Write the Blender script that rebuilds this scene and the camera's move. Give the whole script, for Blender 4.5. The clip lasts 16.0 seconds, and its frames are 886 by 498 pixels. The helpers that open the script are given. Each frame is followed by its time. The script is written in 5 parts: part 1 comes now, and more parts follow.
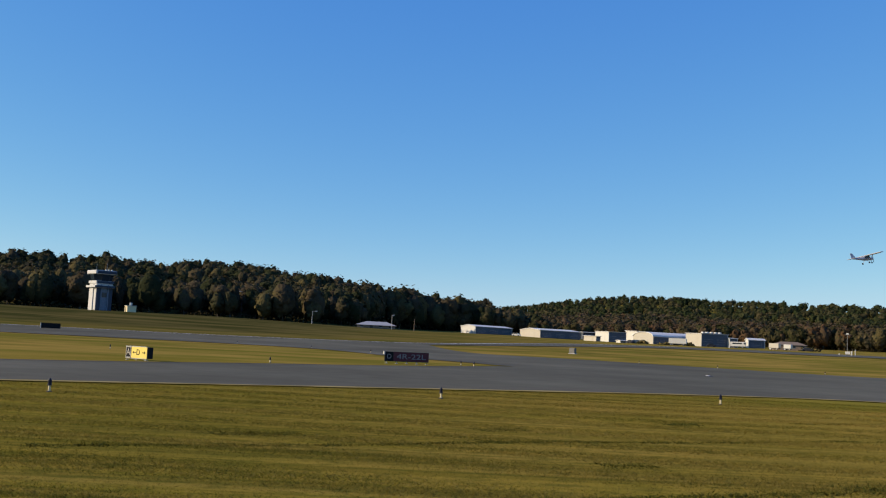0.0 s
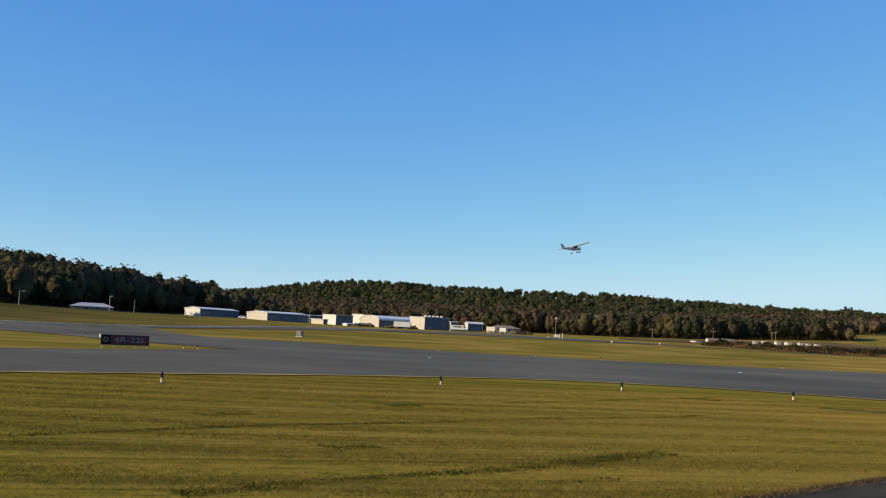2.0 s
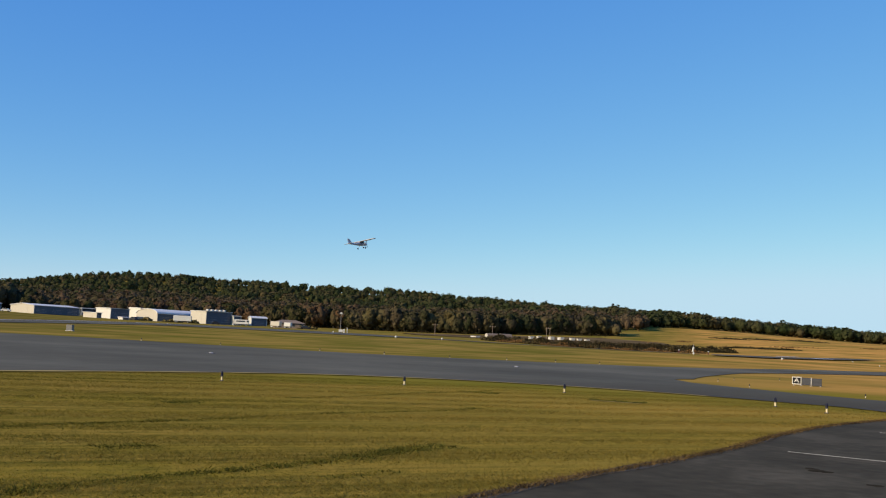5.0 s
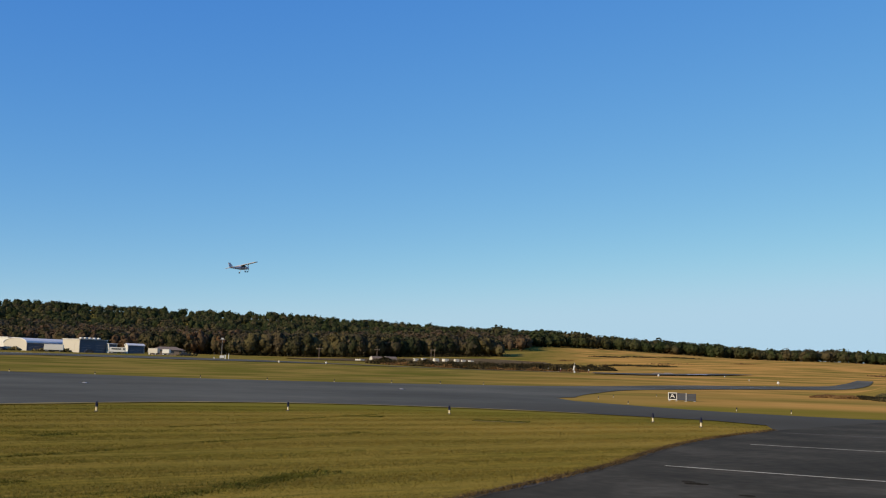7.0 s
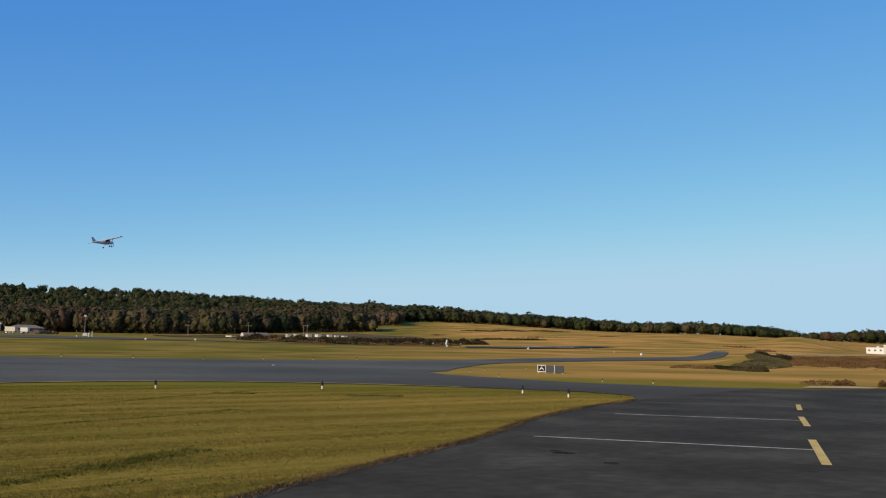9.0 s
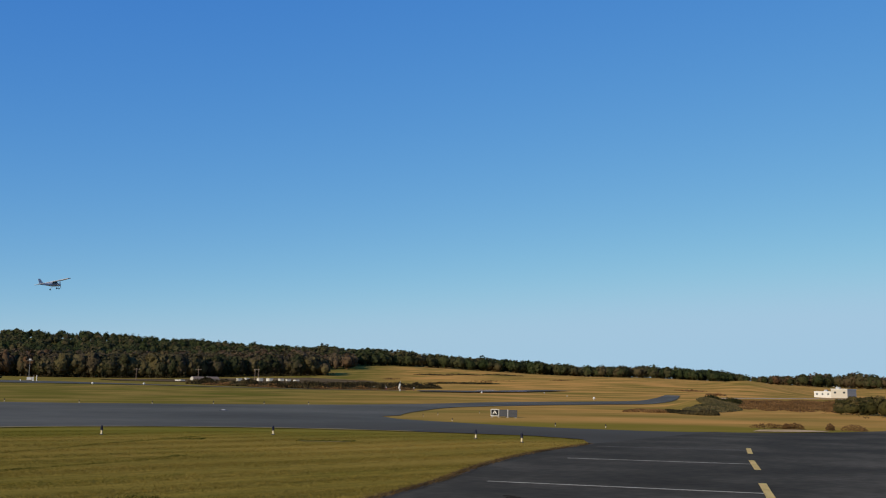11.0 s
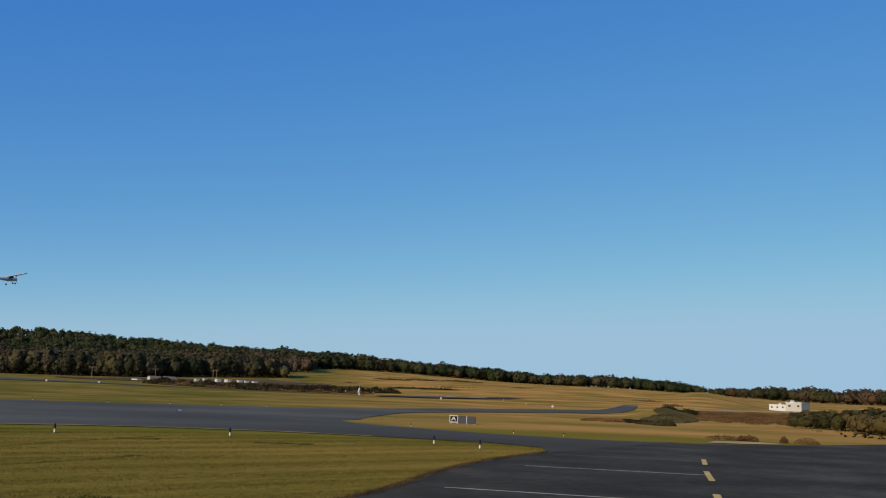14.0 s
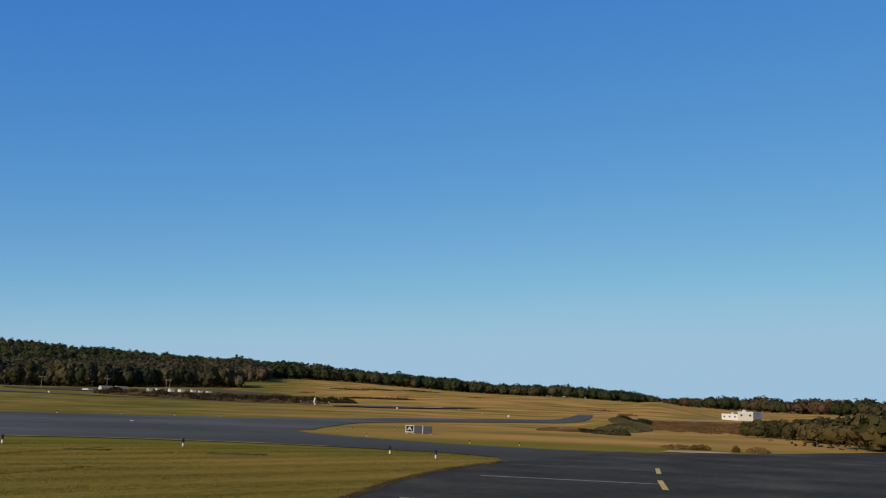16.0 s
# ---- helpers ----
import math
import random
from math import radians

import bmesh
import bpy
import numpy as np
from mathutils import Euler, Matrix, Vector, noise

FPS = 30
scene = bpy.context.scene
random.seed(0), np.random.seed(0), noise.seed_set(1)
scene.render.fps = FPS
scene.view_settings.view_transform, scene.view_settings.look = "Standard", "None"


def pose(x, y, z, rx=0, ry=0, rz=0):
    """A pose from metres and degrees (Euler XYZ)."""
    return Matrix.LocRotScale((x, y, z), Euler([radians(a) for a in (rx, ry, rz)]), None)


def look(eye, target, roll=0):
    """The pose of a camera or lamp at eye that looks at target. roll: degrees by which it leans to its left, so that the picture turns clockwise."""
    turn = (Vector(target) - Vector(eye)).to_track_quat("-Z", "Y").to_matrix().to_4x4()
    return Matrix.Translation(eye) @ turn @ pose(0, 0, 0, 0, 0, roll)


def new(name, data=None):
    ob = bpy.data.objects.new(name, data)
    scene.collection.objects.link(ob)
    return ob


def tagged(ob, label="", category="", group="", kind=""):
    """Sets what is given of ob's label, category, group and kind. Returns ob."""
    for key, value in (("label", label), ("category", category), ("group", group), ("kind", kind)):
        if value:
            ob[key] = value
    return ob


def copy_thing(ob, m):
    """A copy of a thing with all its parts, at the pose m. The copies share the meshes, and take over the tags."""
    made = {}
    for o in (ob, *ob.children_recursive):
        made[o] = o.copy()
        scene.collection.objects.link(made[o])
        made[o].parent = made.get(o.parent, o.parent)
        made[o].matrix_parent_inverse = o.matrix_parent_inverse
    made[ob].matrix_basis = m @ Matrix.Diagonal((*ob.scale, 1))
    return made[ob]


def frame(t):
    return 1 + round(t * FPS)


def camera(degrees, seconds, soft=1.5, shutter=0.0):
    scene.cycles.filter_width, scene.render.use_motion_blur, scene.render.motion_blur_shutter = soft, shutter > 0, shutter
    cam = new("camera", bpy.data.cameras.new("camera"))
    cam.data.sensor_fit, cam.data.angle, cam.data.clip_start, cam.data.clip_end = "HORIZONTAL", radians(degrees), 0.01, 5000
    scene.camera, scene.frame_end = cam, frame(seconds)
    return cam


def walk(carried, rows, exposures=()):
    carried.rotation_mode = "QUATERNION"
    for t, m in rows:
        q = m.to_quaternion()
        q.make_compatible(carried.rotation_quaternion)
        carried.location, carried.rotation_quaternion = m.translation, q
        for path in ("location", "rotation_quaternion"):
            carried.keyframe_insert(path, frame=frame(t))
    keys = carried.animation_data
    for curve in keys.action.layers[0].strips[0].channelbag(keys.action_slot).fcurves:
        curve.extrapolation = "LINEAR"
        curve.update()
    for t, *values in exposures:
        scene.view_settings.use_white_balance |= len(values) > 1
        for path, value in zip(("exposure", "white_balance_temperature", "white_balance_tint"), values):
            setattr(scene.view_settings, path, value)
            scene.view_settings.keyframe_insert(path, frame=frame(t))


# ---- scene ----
from mathutils import geometry

# ---------------- camera: a person turning on the apron ----------------
EYE = 1.8
PATH = [(0.0, -0.00, 5.36, -2.70),
        (0.5, -3.75, 4.59, -2.48),
        (1.0, -7.37, 5.20, -2.93),
        (1.5, -12.01, 4.70, -2.80),
        (2.0, -15.76, 5.13, -2.79),
        (2.5, -18.25, 5.35, -2.85),
        (3.0, -21.52, 5.32, -2.86),
        (3.5, -23.36, 5.29, -2.85),
        (4.0, -24.91, 5.27, -2.94),
        (6.5, -33.25, 6.51, -2.00),
        (7.0, -34.94, 7.02, -1.63),
        (7.5, -36.64, 6.81, -1.65),
        (8.0, -37.71, 6.27, -1.90),
        (8.5, -39.14, 5.87, -1.46),
        (9.0, -42.38, 5.74, -0.95),
        (9.5, -43.12, 6.59, -0.48),
        (10.0, -44.14, 7.55, -0.32),
        (12.5, -45.76, 8.85, -1.47),
        (13.0, -46.27, 9.13, -1.71),
        (13.5, -46.96, 8.90, -1.78),
        (14.0, -47.20, 8.68, -2.14),
        (14.5, -47.97, 7.97, -2.12),
        (15.0, -49.25, 8.61, -1.64),
        (15.5, -49.48, 9.15, -2.00),
        (16.0, -49.71, 9.33, -2.08)]
cam = camera(48.51, 16.0, soft=1.15)
walk(cam, [(t, pose(0.0, 0.0, EYE, 90 + pitch, 0, yaw) @ pose(0, 0, 0, 0, 0, -roll)) for t, yaw, pitch, roll in PATH],
     [(0.0, 0.12, 6650, 10), (2.0, 0.20, 6800, 10), (4.0, 0.25, 6750, 10), (6.5, -0.04, 6500, 10), (9.0, -0.05, 6300, 10), (10.0, -0.11, 6250, 10), (12.5, -0.34, 6030, 10), (16.0, -0.34, 6030, 10)])

# ---------------- light ----------------
SUN_AZ, SUN_EL = 97.0, 20.5          # degrees left of the first view, above the horizon
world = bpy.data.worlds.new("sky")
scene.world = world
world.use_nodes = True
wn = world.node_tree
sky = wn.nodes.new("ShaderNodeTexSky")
sky.sky_type = "NISHITA"
sky.sun_disc = False
sky.sun_elevation = radians(SUN_EL)
sky.sun_rotation = radians(-SUN_AZ)
sky.air_density, sky.dust_density, sky.ozone_density = 0.75, 0.0, 3.0
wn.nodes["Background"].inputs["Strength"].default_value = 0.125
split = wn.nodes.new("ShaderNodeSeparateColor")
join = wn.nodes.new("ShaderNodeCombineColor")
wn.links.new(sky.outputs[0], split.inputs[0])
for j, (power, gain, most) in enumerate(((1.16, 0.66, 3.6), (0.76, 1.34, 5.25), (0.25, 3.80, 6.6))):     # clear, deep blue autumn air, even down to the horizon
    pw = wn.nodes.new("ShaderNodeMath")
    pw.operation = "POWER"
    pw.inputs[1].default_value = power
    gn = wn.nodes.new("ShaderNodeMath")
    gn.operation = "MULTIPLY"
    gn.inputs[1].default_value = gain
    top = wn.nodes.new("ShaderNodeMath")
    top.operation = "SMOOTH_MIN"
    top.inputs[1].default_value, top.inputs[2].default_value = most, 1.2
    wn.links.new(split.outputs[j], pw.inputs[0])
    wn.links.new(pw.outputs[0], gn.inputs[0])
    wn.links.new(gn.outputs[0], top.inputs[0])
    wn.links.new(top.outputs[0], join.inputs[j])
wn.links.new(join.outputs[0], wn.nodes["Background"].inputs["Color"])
sun = new("sun", bpy.data.lights.new("sun", "SUN"))
sun.data.energy, sun.data.angle, sun.data.color = 5.4, radians(0.5), (1.0, 0.83, 0.60)
sun_at = Vector((-math.sin(radians(SUN_AZ)) * math.cos(radians(SUN_EL)), math.cos(radians(SUN_AZ)) * math.cos(radians(SUN_EL)), math.sin(radians(SUN_EL))))
sun.matrix_world = look(sun_at * 200, (0, 0, 0))


# ---------------- materials ----------------
def material(name, colors, scale=4.0, rough=0.8, metal=0.0, bump=0.0, fine=0.0, stretch=(1, 1, 1), space="Object", spec=0.5, island=0.0, tint=0.0, thin=0.0, grain=11, relief=0.02):
    """A surface whose colour wanders between the given colours with noise of that scale; fine adds a second, ten times finer noise."""
    m = bpy.data.materials.new(name)
    m.use_nodes = True
    nt = m.node_tree
    b = nt.nodes["Principled BSDF"]
    b.inputs["Roughness"].default_value, b.inputs["Metallic"].default_value = rough, metal
    b.inputs["Specular IOR Level"].default_value = spec
    tc = nt.nodes.new("ShaderNodeTexCoord")
    mp = nt.nodes.new("ShaderNodeMapping")
    mp.inputs["Scale"].default_value = stretch
    nt.links.new(tc.outputs[space], mp.inputs[0])
    n1 = nt.nodes.new("ShaderNodeTexNoise")
    n1.inputs["Scale"].default_value, n1.inputs["Detail"].default_value = scale, 6
    nt.links.new(mp.outputs[0], n1.inputs["Vector"])
    fac = n1.outputs["Fac"]
    n2 = nt.nodes.new("ShaderNodeTexNoise")
    n2.inputs["Scale"].default_value, n2.inputs["Detail"].default_value = scale * grain, 4
    nt.links.new(mp.outputs[0], n2.inputs["Vector"])

    def add(fac, other, amount):
        a = nt.nodes.new("ShaderNodeMath")
        a.operation = "MULTIPLY_ADD"
        nt.links.new(other, a.inputs[0])
        a.inputs[1].default_value = amount
        c = nt.nodes.new("ShaderNodeMath")
        c.operation = "SUBTRACT"
        nt.links.new(fac, c.inputs[0])
        c.inputs[1].default_value = amount / 2
        nt.links.new(c.outputs[0], a.inputs[2])
        return a.outputs[0]
    if fine:
        fac = add(fac, n2.outputs["Fac"], fine)
    if island:
        g = nt.nodes.new("ShaderNodeNewGeometry")
        fac = add(fac, g.outputs["Random Per Island"], island)
    if tint:
        g = nt.nodes.new("ShaderNodeAttribute")
        g.attribute_name = "tint"
        fac = add(fac, g.outputs["Fac"], tint)
    ramp = nt.nodes.new("ShaderNodeValToRGB")
    els = ramp.color_ramp.elements
    k = len(colors)
    for j in range(k):
        e = els[j] if j < 2 else els.new(0.5)
    for j, c in enumerate(colors):
        els[j].color = (*c, 1)
    for j in range(k):
        els[j].position = 0.28 + 0.44 * j / max(1, k - 1)
    nt.links.new(fac, ramp.inputs[0])
    nt.links.new(ramp.outputs[0], b.inputs["Base Color"])
    if bump:
        bp = nt.nodes.new("ShaderNodeBump")
        bp.inputs["Strength"].default_value = bump
        bp.inputs["Distance"].default_value = relief
        nt.links.new(n2.outputs["Fac"], bp.inputs["Height"])
        nt.links.new(bp.outputs[0], b.inputs["Normal"])
    if thin:
        let_light_through(m, thin)
    return m


def let_light_through(m, amount):
    """Leaves and blades pass part of the light on to their far side."""
    nt = m.node_tree
    b = nt.nodes["Principled BSDF"]
    tr = nt.nodes.new("ShaderNodeBsdfTranslucent")
    nt.links.new(b.inputs["Base Color"].links[0].from_socket, tr.inputs["Color"])
    mx = nt.nodes.new("ShaderNodeMixShader")
    mx.inputs[0].default_value = amount
    nt.links.new(b.outputs[0], mx.inputs[1])
    nt.links.new(tr.outputs[0], mx.inputs[2])
    nt.links.new(mx.outputs[0], nt.nodes["Material Output"].inputs["Surface"])


def plain(name, c, rough=0.6, metal=0.0, wear=0.12, scale=3.0):
    lo = tuple(v * (1 - wear) for v in c)
    hi = tuple(min(1, v * (1 + wear)) for v in c)
    return material(name, [lo, hi], scale, rough, metal, fine=0.4, spec=0.25)


M_grass = material("mown_grass", [(0.168, 0.141, 0.016), (0.232, 0.171, 0.023), (0.285, 0.190, 0.031), (0.335, 0.200, 0.045)], 0.045, 0.95, 0, 0.8, 0.5, (1, 1, 1), spec=0.0)


def weathered_turf(m):
    """Rows left by the mower, sun-bright dry turf painted towards the right, and a dry, tawny side of the field past
    the taxiway's far branch.
    """
    nt = m.node_tree
    bsdf = nt.nodes["Principled BSDF"]
    base = bsdf.inputs["Base Color"].links[0].from_socket
    tc = nt.nodes.new("ShaderNodeTexCoord")

    def noise_of(scale, stretch, turn=0.0, detail=4):
        mp = nt.nodes.new("ShaderNodeMapping")
        mp.inputs["Scale"].default_value = stretch
        mp.inputs["Rotation"].default_value = (0, 0, turn)
        nt.links.new(tc.outputs["Object"], mp.inputs[0])
        n = nt.nodes.new("ShaderNodeTexNoise")
        n.inputs["Scale"].default_value, n.inputs["Detail"].default_value = scale, detail
        nt.links.new(mp.outputs[0], n.inputs["Vector"])
        return n.outputs["Fac"]

    def span(v, lo, hi, a=0.0, b=1.0):
        r = nt.nodes.new("ShaderNodeMapRange")
        for j, w in enumerate((lo, hi, a, b)):
            r.inputs[j + 1].default_value = w
        nt.links.new(v, r.inputs[0])
        return r.outputs[0]

    def mix(fac, c0, c1, kind="MIX"):
        x = nt.nodes.new("ShaderNodeMix")
        x.data_type, x.blend_type = "RGBA", kind
        nt.links.new(fac, x.inputs[0])
        for j, c in ((6, c0), (7, c1)):
            if isinstance(c, tuple):
                x.inputs[j].default_value = (*c, 1)
            else:
                nt.links.new(c, x.inputs[j])
        return x.outputs[2]
    sep = nt.nodes.new("ShaderNodeSeparateXYZ")
    nt.links.new(tc.outputs["Object"], sep.inputs[0])
    slant = nt.nodes.new("ShaderNodeMath")
    slant.operation = "MULTIPLY_ADD"
    slant.inputs[1].default_value = -0.9
    nt.links.new(sep.outputs["Y"], slant.inputs[0])
    nt.links.new(sep.outputs["X"], slant.inputs[2])
    side = span(slant.outputs[0], -25, 35)
    patch = span(noise_of(0.035, (1, 1, 1), 0.0, 8), 0.38, 0.62, 0.12, 1.0)
    mul = nt.nodes.new("ShaderNodeMath")
    mul.operation = "MULTIPLY"
    tawny = mix(noise_of(0.3, (1, 1, 1)), (0.52, 0.250, 0.054), (0.68, 0.365, 0.100))
    rows = span(noise_of(1.0, (0.035, 1.15, 1), 0.06, 3), 0.42, 0.66, 0.0, 0.6)
    size = nt.nodes.new("ShaderNodeVectorMath")
    size.operation = "LENGTH"
    nt.links.new(tc.outputs["Object"], size.inputs[0])
    close = span(size.outputs["Value"], 40, 75, 1.0, 0.25)

    def times(a, b):
        k = nt.nodes.new("ShaderNodeMath")
        k.operation = "MULTIPLY"
        nt.links.new(a, k.inputs[0])
        nt.links.new(b, k.inputs[1])
        return k.outputs[0]
    c = mix(times(rows, close), base, (0.285, 0.200, 0.042))
    thin_rows = span(noise_of(1.0, (0.06, 3.6, 1), 0.08, 4), 0.44, 0.62, 0.0, 0.62)
    c = mix(times(thin_rows, close), c, (0.095, 0.086, 0.014))
    green = span(noise_of(0.035, (1, 1, 1), 0.3), 0.45, 0.65, 0.0, 0.45)
    c = mix(green, c, (0.155, 0.142, 0.014))
    furrow = span(noise_of(1.0, (0.05, 0.9, 1), 0.10, 2), 0.58, 0.72, 0.0, 0.45)
    c = mix(times(furrow, close), c, (0.10, 0.085, 0.012))
    mottle = span(noise_of(3.2, (0.55, 1.3, 1), 0.1, 5), 0.50, 0.66, 0.0, 0.62)
    c = mix(times(mottle, close), c, (0.090, 0.088, 0.014))
    # dry turf; the sun's brightening towards the right is put into the colour
    sunlit_dry = times(span(sep.outputs["X"], -2, 20), span(noise_of(0.16, (0.4, 1.4, 1), 0.12, 5), 0.36, 0.62, 0.15, 0.85))
    c = mix(times(sunlit_dry, close), c, (0.37, 0.245, 0.050))
    lush = times(times(span(size.outputs["Value"], 37, 43), span(size.outputs["Value"], 50, 56, 1.0, 0.0)), span(sep.outputs["X"], 4, 18, 0.0, 0.55))
    c = mix(lush, c, (0.150, 0.150, 0.015))
    olive = mix(span(noise_of(0.09, (0.6, 1, 1), 0.15, 8), 0.40, 0.60), (0.125, 0.122, 0.021), (0.33, 0.22, 0.054))
    c = mix(span(size.outputs["Value"], 36, 70, 0.0, 0.7), c, olive)
    nt.links.new(times(side, span(size.outputs["Value"], 48, 70)), mul.inputs[0])
    nt.links.new(patch, mul.inputs[1])
    c = mix(mul.outputs[0], c, tawny)
    moist = times(times(span(size.outputs["Value"], 57, 76, 0.8, 0.0), span(size.outputs["Value"], 50, 53)), times(span(sep.outputs["X"], 34, 44), span(noise_of(0.12, (1, 1, 1), 0.2, 6), 0.36, 0.56, 0.25, 1.0)))
    c = mix(moist, c, (0.19, 0.165, 0.020))         # greener turf beside the asphalt
    rough = times(span(sep.outputs["Y"], 150, 215), span(sep.outputs["X"], -40, 60, 0.95, 0.0))     # unmown bank before the woods
    far_rows = times(span(noise_of(0.20, (0.6, 1, 1), 0.2, 8), 0.46, 0.64, 0.0, 0.42), times(span(size.outputs["Value"], 60, 110), span(slant.outputs[0], -40, 30, 1.0, 0.35)))
    c = mix(far_rows, c, mix(noise_of(0.05, (1, 1, 1)), (0.085, 0.078, 0.016), (0.15, 0.105, 0.03)))
    c = mix(rough, c, mix(span(noise_of(0.10, (0.35, 1, 1)), 0.38, 0.62), (0.040, 0.042, 0.012), (0.110, 0.088, 0.030)))
    nt.links.new(c, bsdf.inputs["Base Color"])


M_blade = material("grass_blades", [(0.075, 0.075, 0.010), (0.19, 0.155, 0.022), (0.40, 0.29, 0.070)], 0.12, 0.9, island=0.6, fine=0.3, spec=0.02)
weathered_turf(M_grass)
weathered_turf(M_blade)
let_light_through(M_blade, 0.5)
M_straw = material("dry_grass_fringe", [(0.025, 0.018, 0.010), (0.07, 0.045, 0.018), (0.17, 0.11, 0.04)], 0.5, 0.95, island=0.7, spec=0.1)
M_taxi = material("worn_asphalt", [(0.082, 0.076, 0.055), (0.110, 0.102, 0.074), (0.148, 0.137, 0.099)], 0.06, 0.95, 0, 0.3, 0.35, spec=0.04)
M_apron = material("dark_asphalt", [(0.043, 0.037, 0.024), (0.064, 0.055, 0.036), (0.104, 0.089, 0.060)], 0.3, 0.95, 0, 0.5, 0.45, spec=0.03)


def newer_towards_apron(m):
    """The taxiway's old grey paving runs out into the apron's newer black one."""
    nt = m.node_tree
    bsdf = nt.nodes["Principled BSDF"]
    old = bsdf.inputs["Base Color"].links[0].from_socket
    tc = nt.nodes.new("ShaderNodeTexCoord")
    sep = nt.nodes.new("ShaderNodeSeparateXYZ")
    nt.links.new(tc.outputs["Object"], sep.inputs[0])
    size = nt.nodes.new("ShaderNodeVectorMath")
    size.operation = "LENGTH"
    nt.links.new(tc.outputs["Object"], size.inputs[0])

    def span(v, lo, hi, a, b):
        r = nt.nodes.new("ShaderNodeMapRange")
        r.interpolation_type = "SMOOTHSTEP"
        for j, w in enumerate((lo, hi, a, b)):
            r.inputs[j + 1].default_value = w
        nt.links.new(v, r.inputs[0])
        return r.outputs[0]
    mul = nt.nodes.new("ShaderNodeMath")
    mul.operation = "MULTIPLY"
    nt.links.new(span(sep.outputs["X"], 20, 36, 0, 1), mul.inputs[0])
    nt.links.new(span(size.outputs["Value"], 42, 64, 1, 0), mul.inputs[1])
    x = nt.nodes.new("ShaderNodeMix")
    x.data_type = "RGBA"
    nt.links.new(mul.outputs[0], x.inputs[0])
    nt.links.new(old, x.inputs[6])
    x.inputs[7].default_value = (0.073, 0.064, 0.044, 1)
    nt.links.new(x.outputs[2], bsdf.inputs["Base Color"])


newer_towards_apron(M_taxi)
M_white_line = material("worn_white_paint", [(0.36, 0.32, 0.22), (0.66, 0.58, 0.41)], 2.0, 0.9, fine=0.6, spec=0.04)
M_yellow_line = material("worn_yellow_paint", [(0.54, 0.37, 0.11), (0.74, 0.52, 0.17)], 2.0, 0.9, fine=0.6, spec=0.04)
LEAFY = dict(rough=0.95, bump=1.0, fine=0.34, spec=0.02, thin=0.12, grain=45, relief=0.9)      # leaf masses of about a metre; fine puts shade in their gaps into the colour
M_leaf = material("autumn_wood", [(0.030, 0.035, 0.014), (0.048, 0.046, 0.019), (0.072, 0.057, 0.029), (0.086, 0.058, 0.034), (0.100, 0.056, 0.028)], 0.02, tint=0.36, **LEAFY)
M_leaf_green = material("evergreen_wood", [(0.026, 0.035, 0.014), (0.036, 0.044, 0.017), (0.052, 0.052, 0.023), (0.076, 0.060, 0.030)], 0.02, tint=0.36, **LEAFY)
M_leaf_dark = material("dark_valley_wood", [(0.028, 0.032, 0.015), (0.037, 0.039, 0.018), (0.052, 0.046, 0.025), (0.068, 0.052, 0.033), (0.092, 0.076, 0.033)], 0.02, tint=0.5, **LEAFY)
M_leaf_tan = material("bare_autumn_wood", [(0.046, 0.046, 0.020), (0.074, 0.060, 0.032), (0.098, 0.072, 0.043), (0.108, 0.068, 0.040)], 0.02, tint=0.36, **LEAFY)
# undergrowth darkened, the shade at the woods' foot put into its colour
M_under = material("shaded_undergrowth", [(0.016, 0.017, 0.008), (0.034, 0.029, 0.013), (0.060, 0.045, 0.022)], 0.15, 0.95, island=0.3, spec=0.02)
M_thicket = material("olive_thicket", [(0.030, 0.030, 0.011), (0.058, 0.050, 0.017), (0.095, 0.070, 0.026)], 0.12, 0.95, tint=0.5, fine=0.2, spec=0.02, thin=0.15)
M_bark = material("bark", [(0.05, 0.04, 0.03), (0.11, 0.09, 0.07)], 1.0, 0.95)
M_bush = material("scrub", [(0.04, 0.038, 0.016), (0.08, 0.068, 0.028), (0.15, 0.115, 0.05)], 0.25, 0.95, island=0.15, spec=0.03)
M_thorn = material("dark_thicket", [(0.018, 0.015, 0.008), (0.04, 0.032, 0.014), (0.075, 0.058, 0.026)], 0.15, 0.95, island=0.2, spec=0.02)
M_brown_bush = material("brown_scrub", [(0.07, 0.040, 0.016), (0.135, 0.073, 0.028), (0.21, 0.122, 0.046)], 0.2, 0.95, island=0.15, spec=0.03)
M_white = plain("white_painted_metal", (0.55, 0.54, 0.49), 0.5)
M_cream = plain("cream_metal_siding", (0.43, 0.40, 0.33), 0.6)
# dark blue-grey that puts the hangars' shaded sides into the colour
M_shade_grey = plain("shade_grey_siding", (0.075, 0.09, 0.115), 0.6)
M_roof = plain("galvanised_roof", (0.62, 0.61, 0.58), 0.6, 0.0)
M_dark = plain("dark_metal", (0.03, 0.03, 0.035), 0.5)
M_steel = plain("galvanised_steel", (0.38, 0.38, 0.38), 0.45, 0.6)
M_wood = plain("weathered_wood", (0.20, 0.15, 0.11), 0.9)
M_glass = plain("dark_glass", (0.02, 0.03, 0.04), 0.1, 0.0)
M_concrete = plain("concrete", (0.45, 0.43, 0.40), 0.9)
M_yellow = plain("yellow_sign_face", (0.80, 0.61, 0.13), 0.5, wear=0.06)
M_red = plain("red_sign_face", (0.11, 0.022, 0.028), 0.5, wear=0.08)
M_black = plain("black_sign_face", (0.010, 0.010, 0.011), 0.9)
M_blue_lens = plain("blue_glass_lens", (0.005, 0.006, 0.020), 0.35)
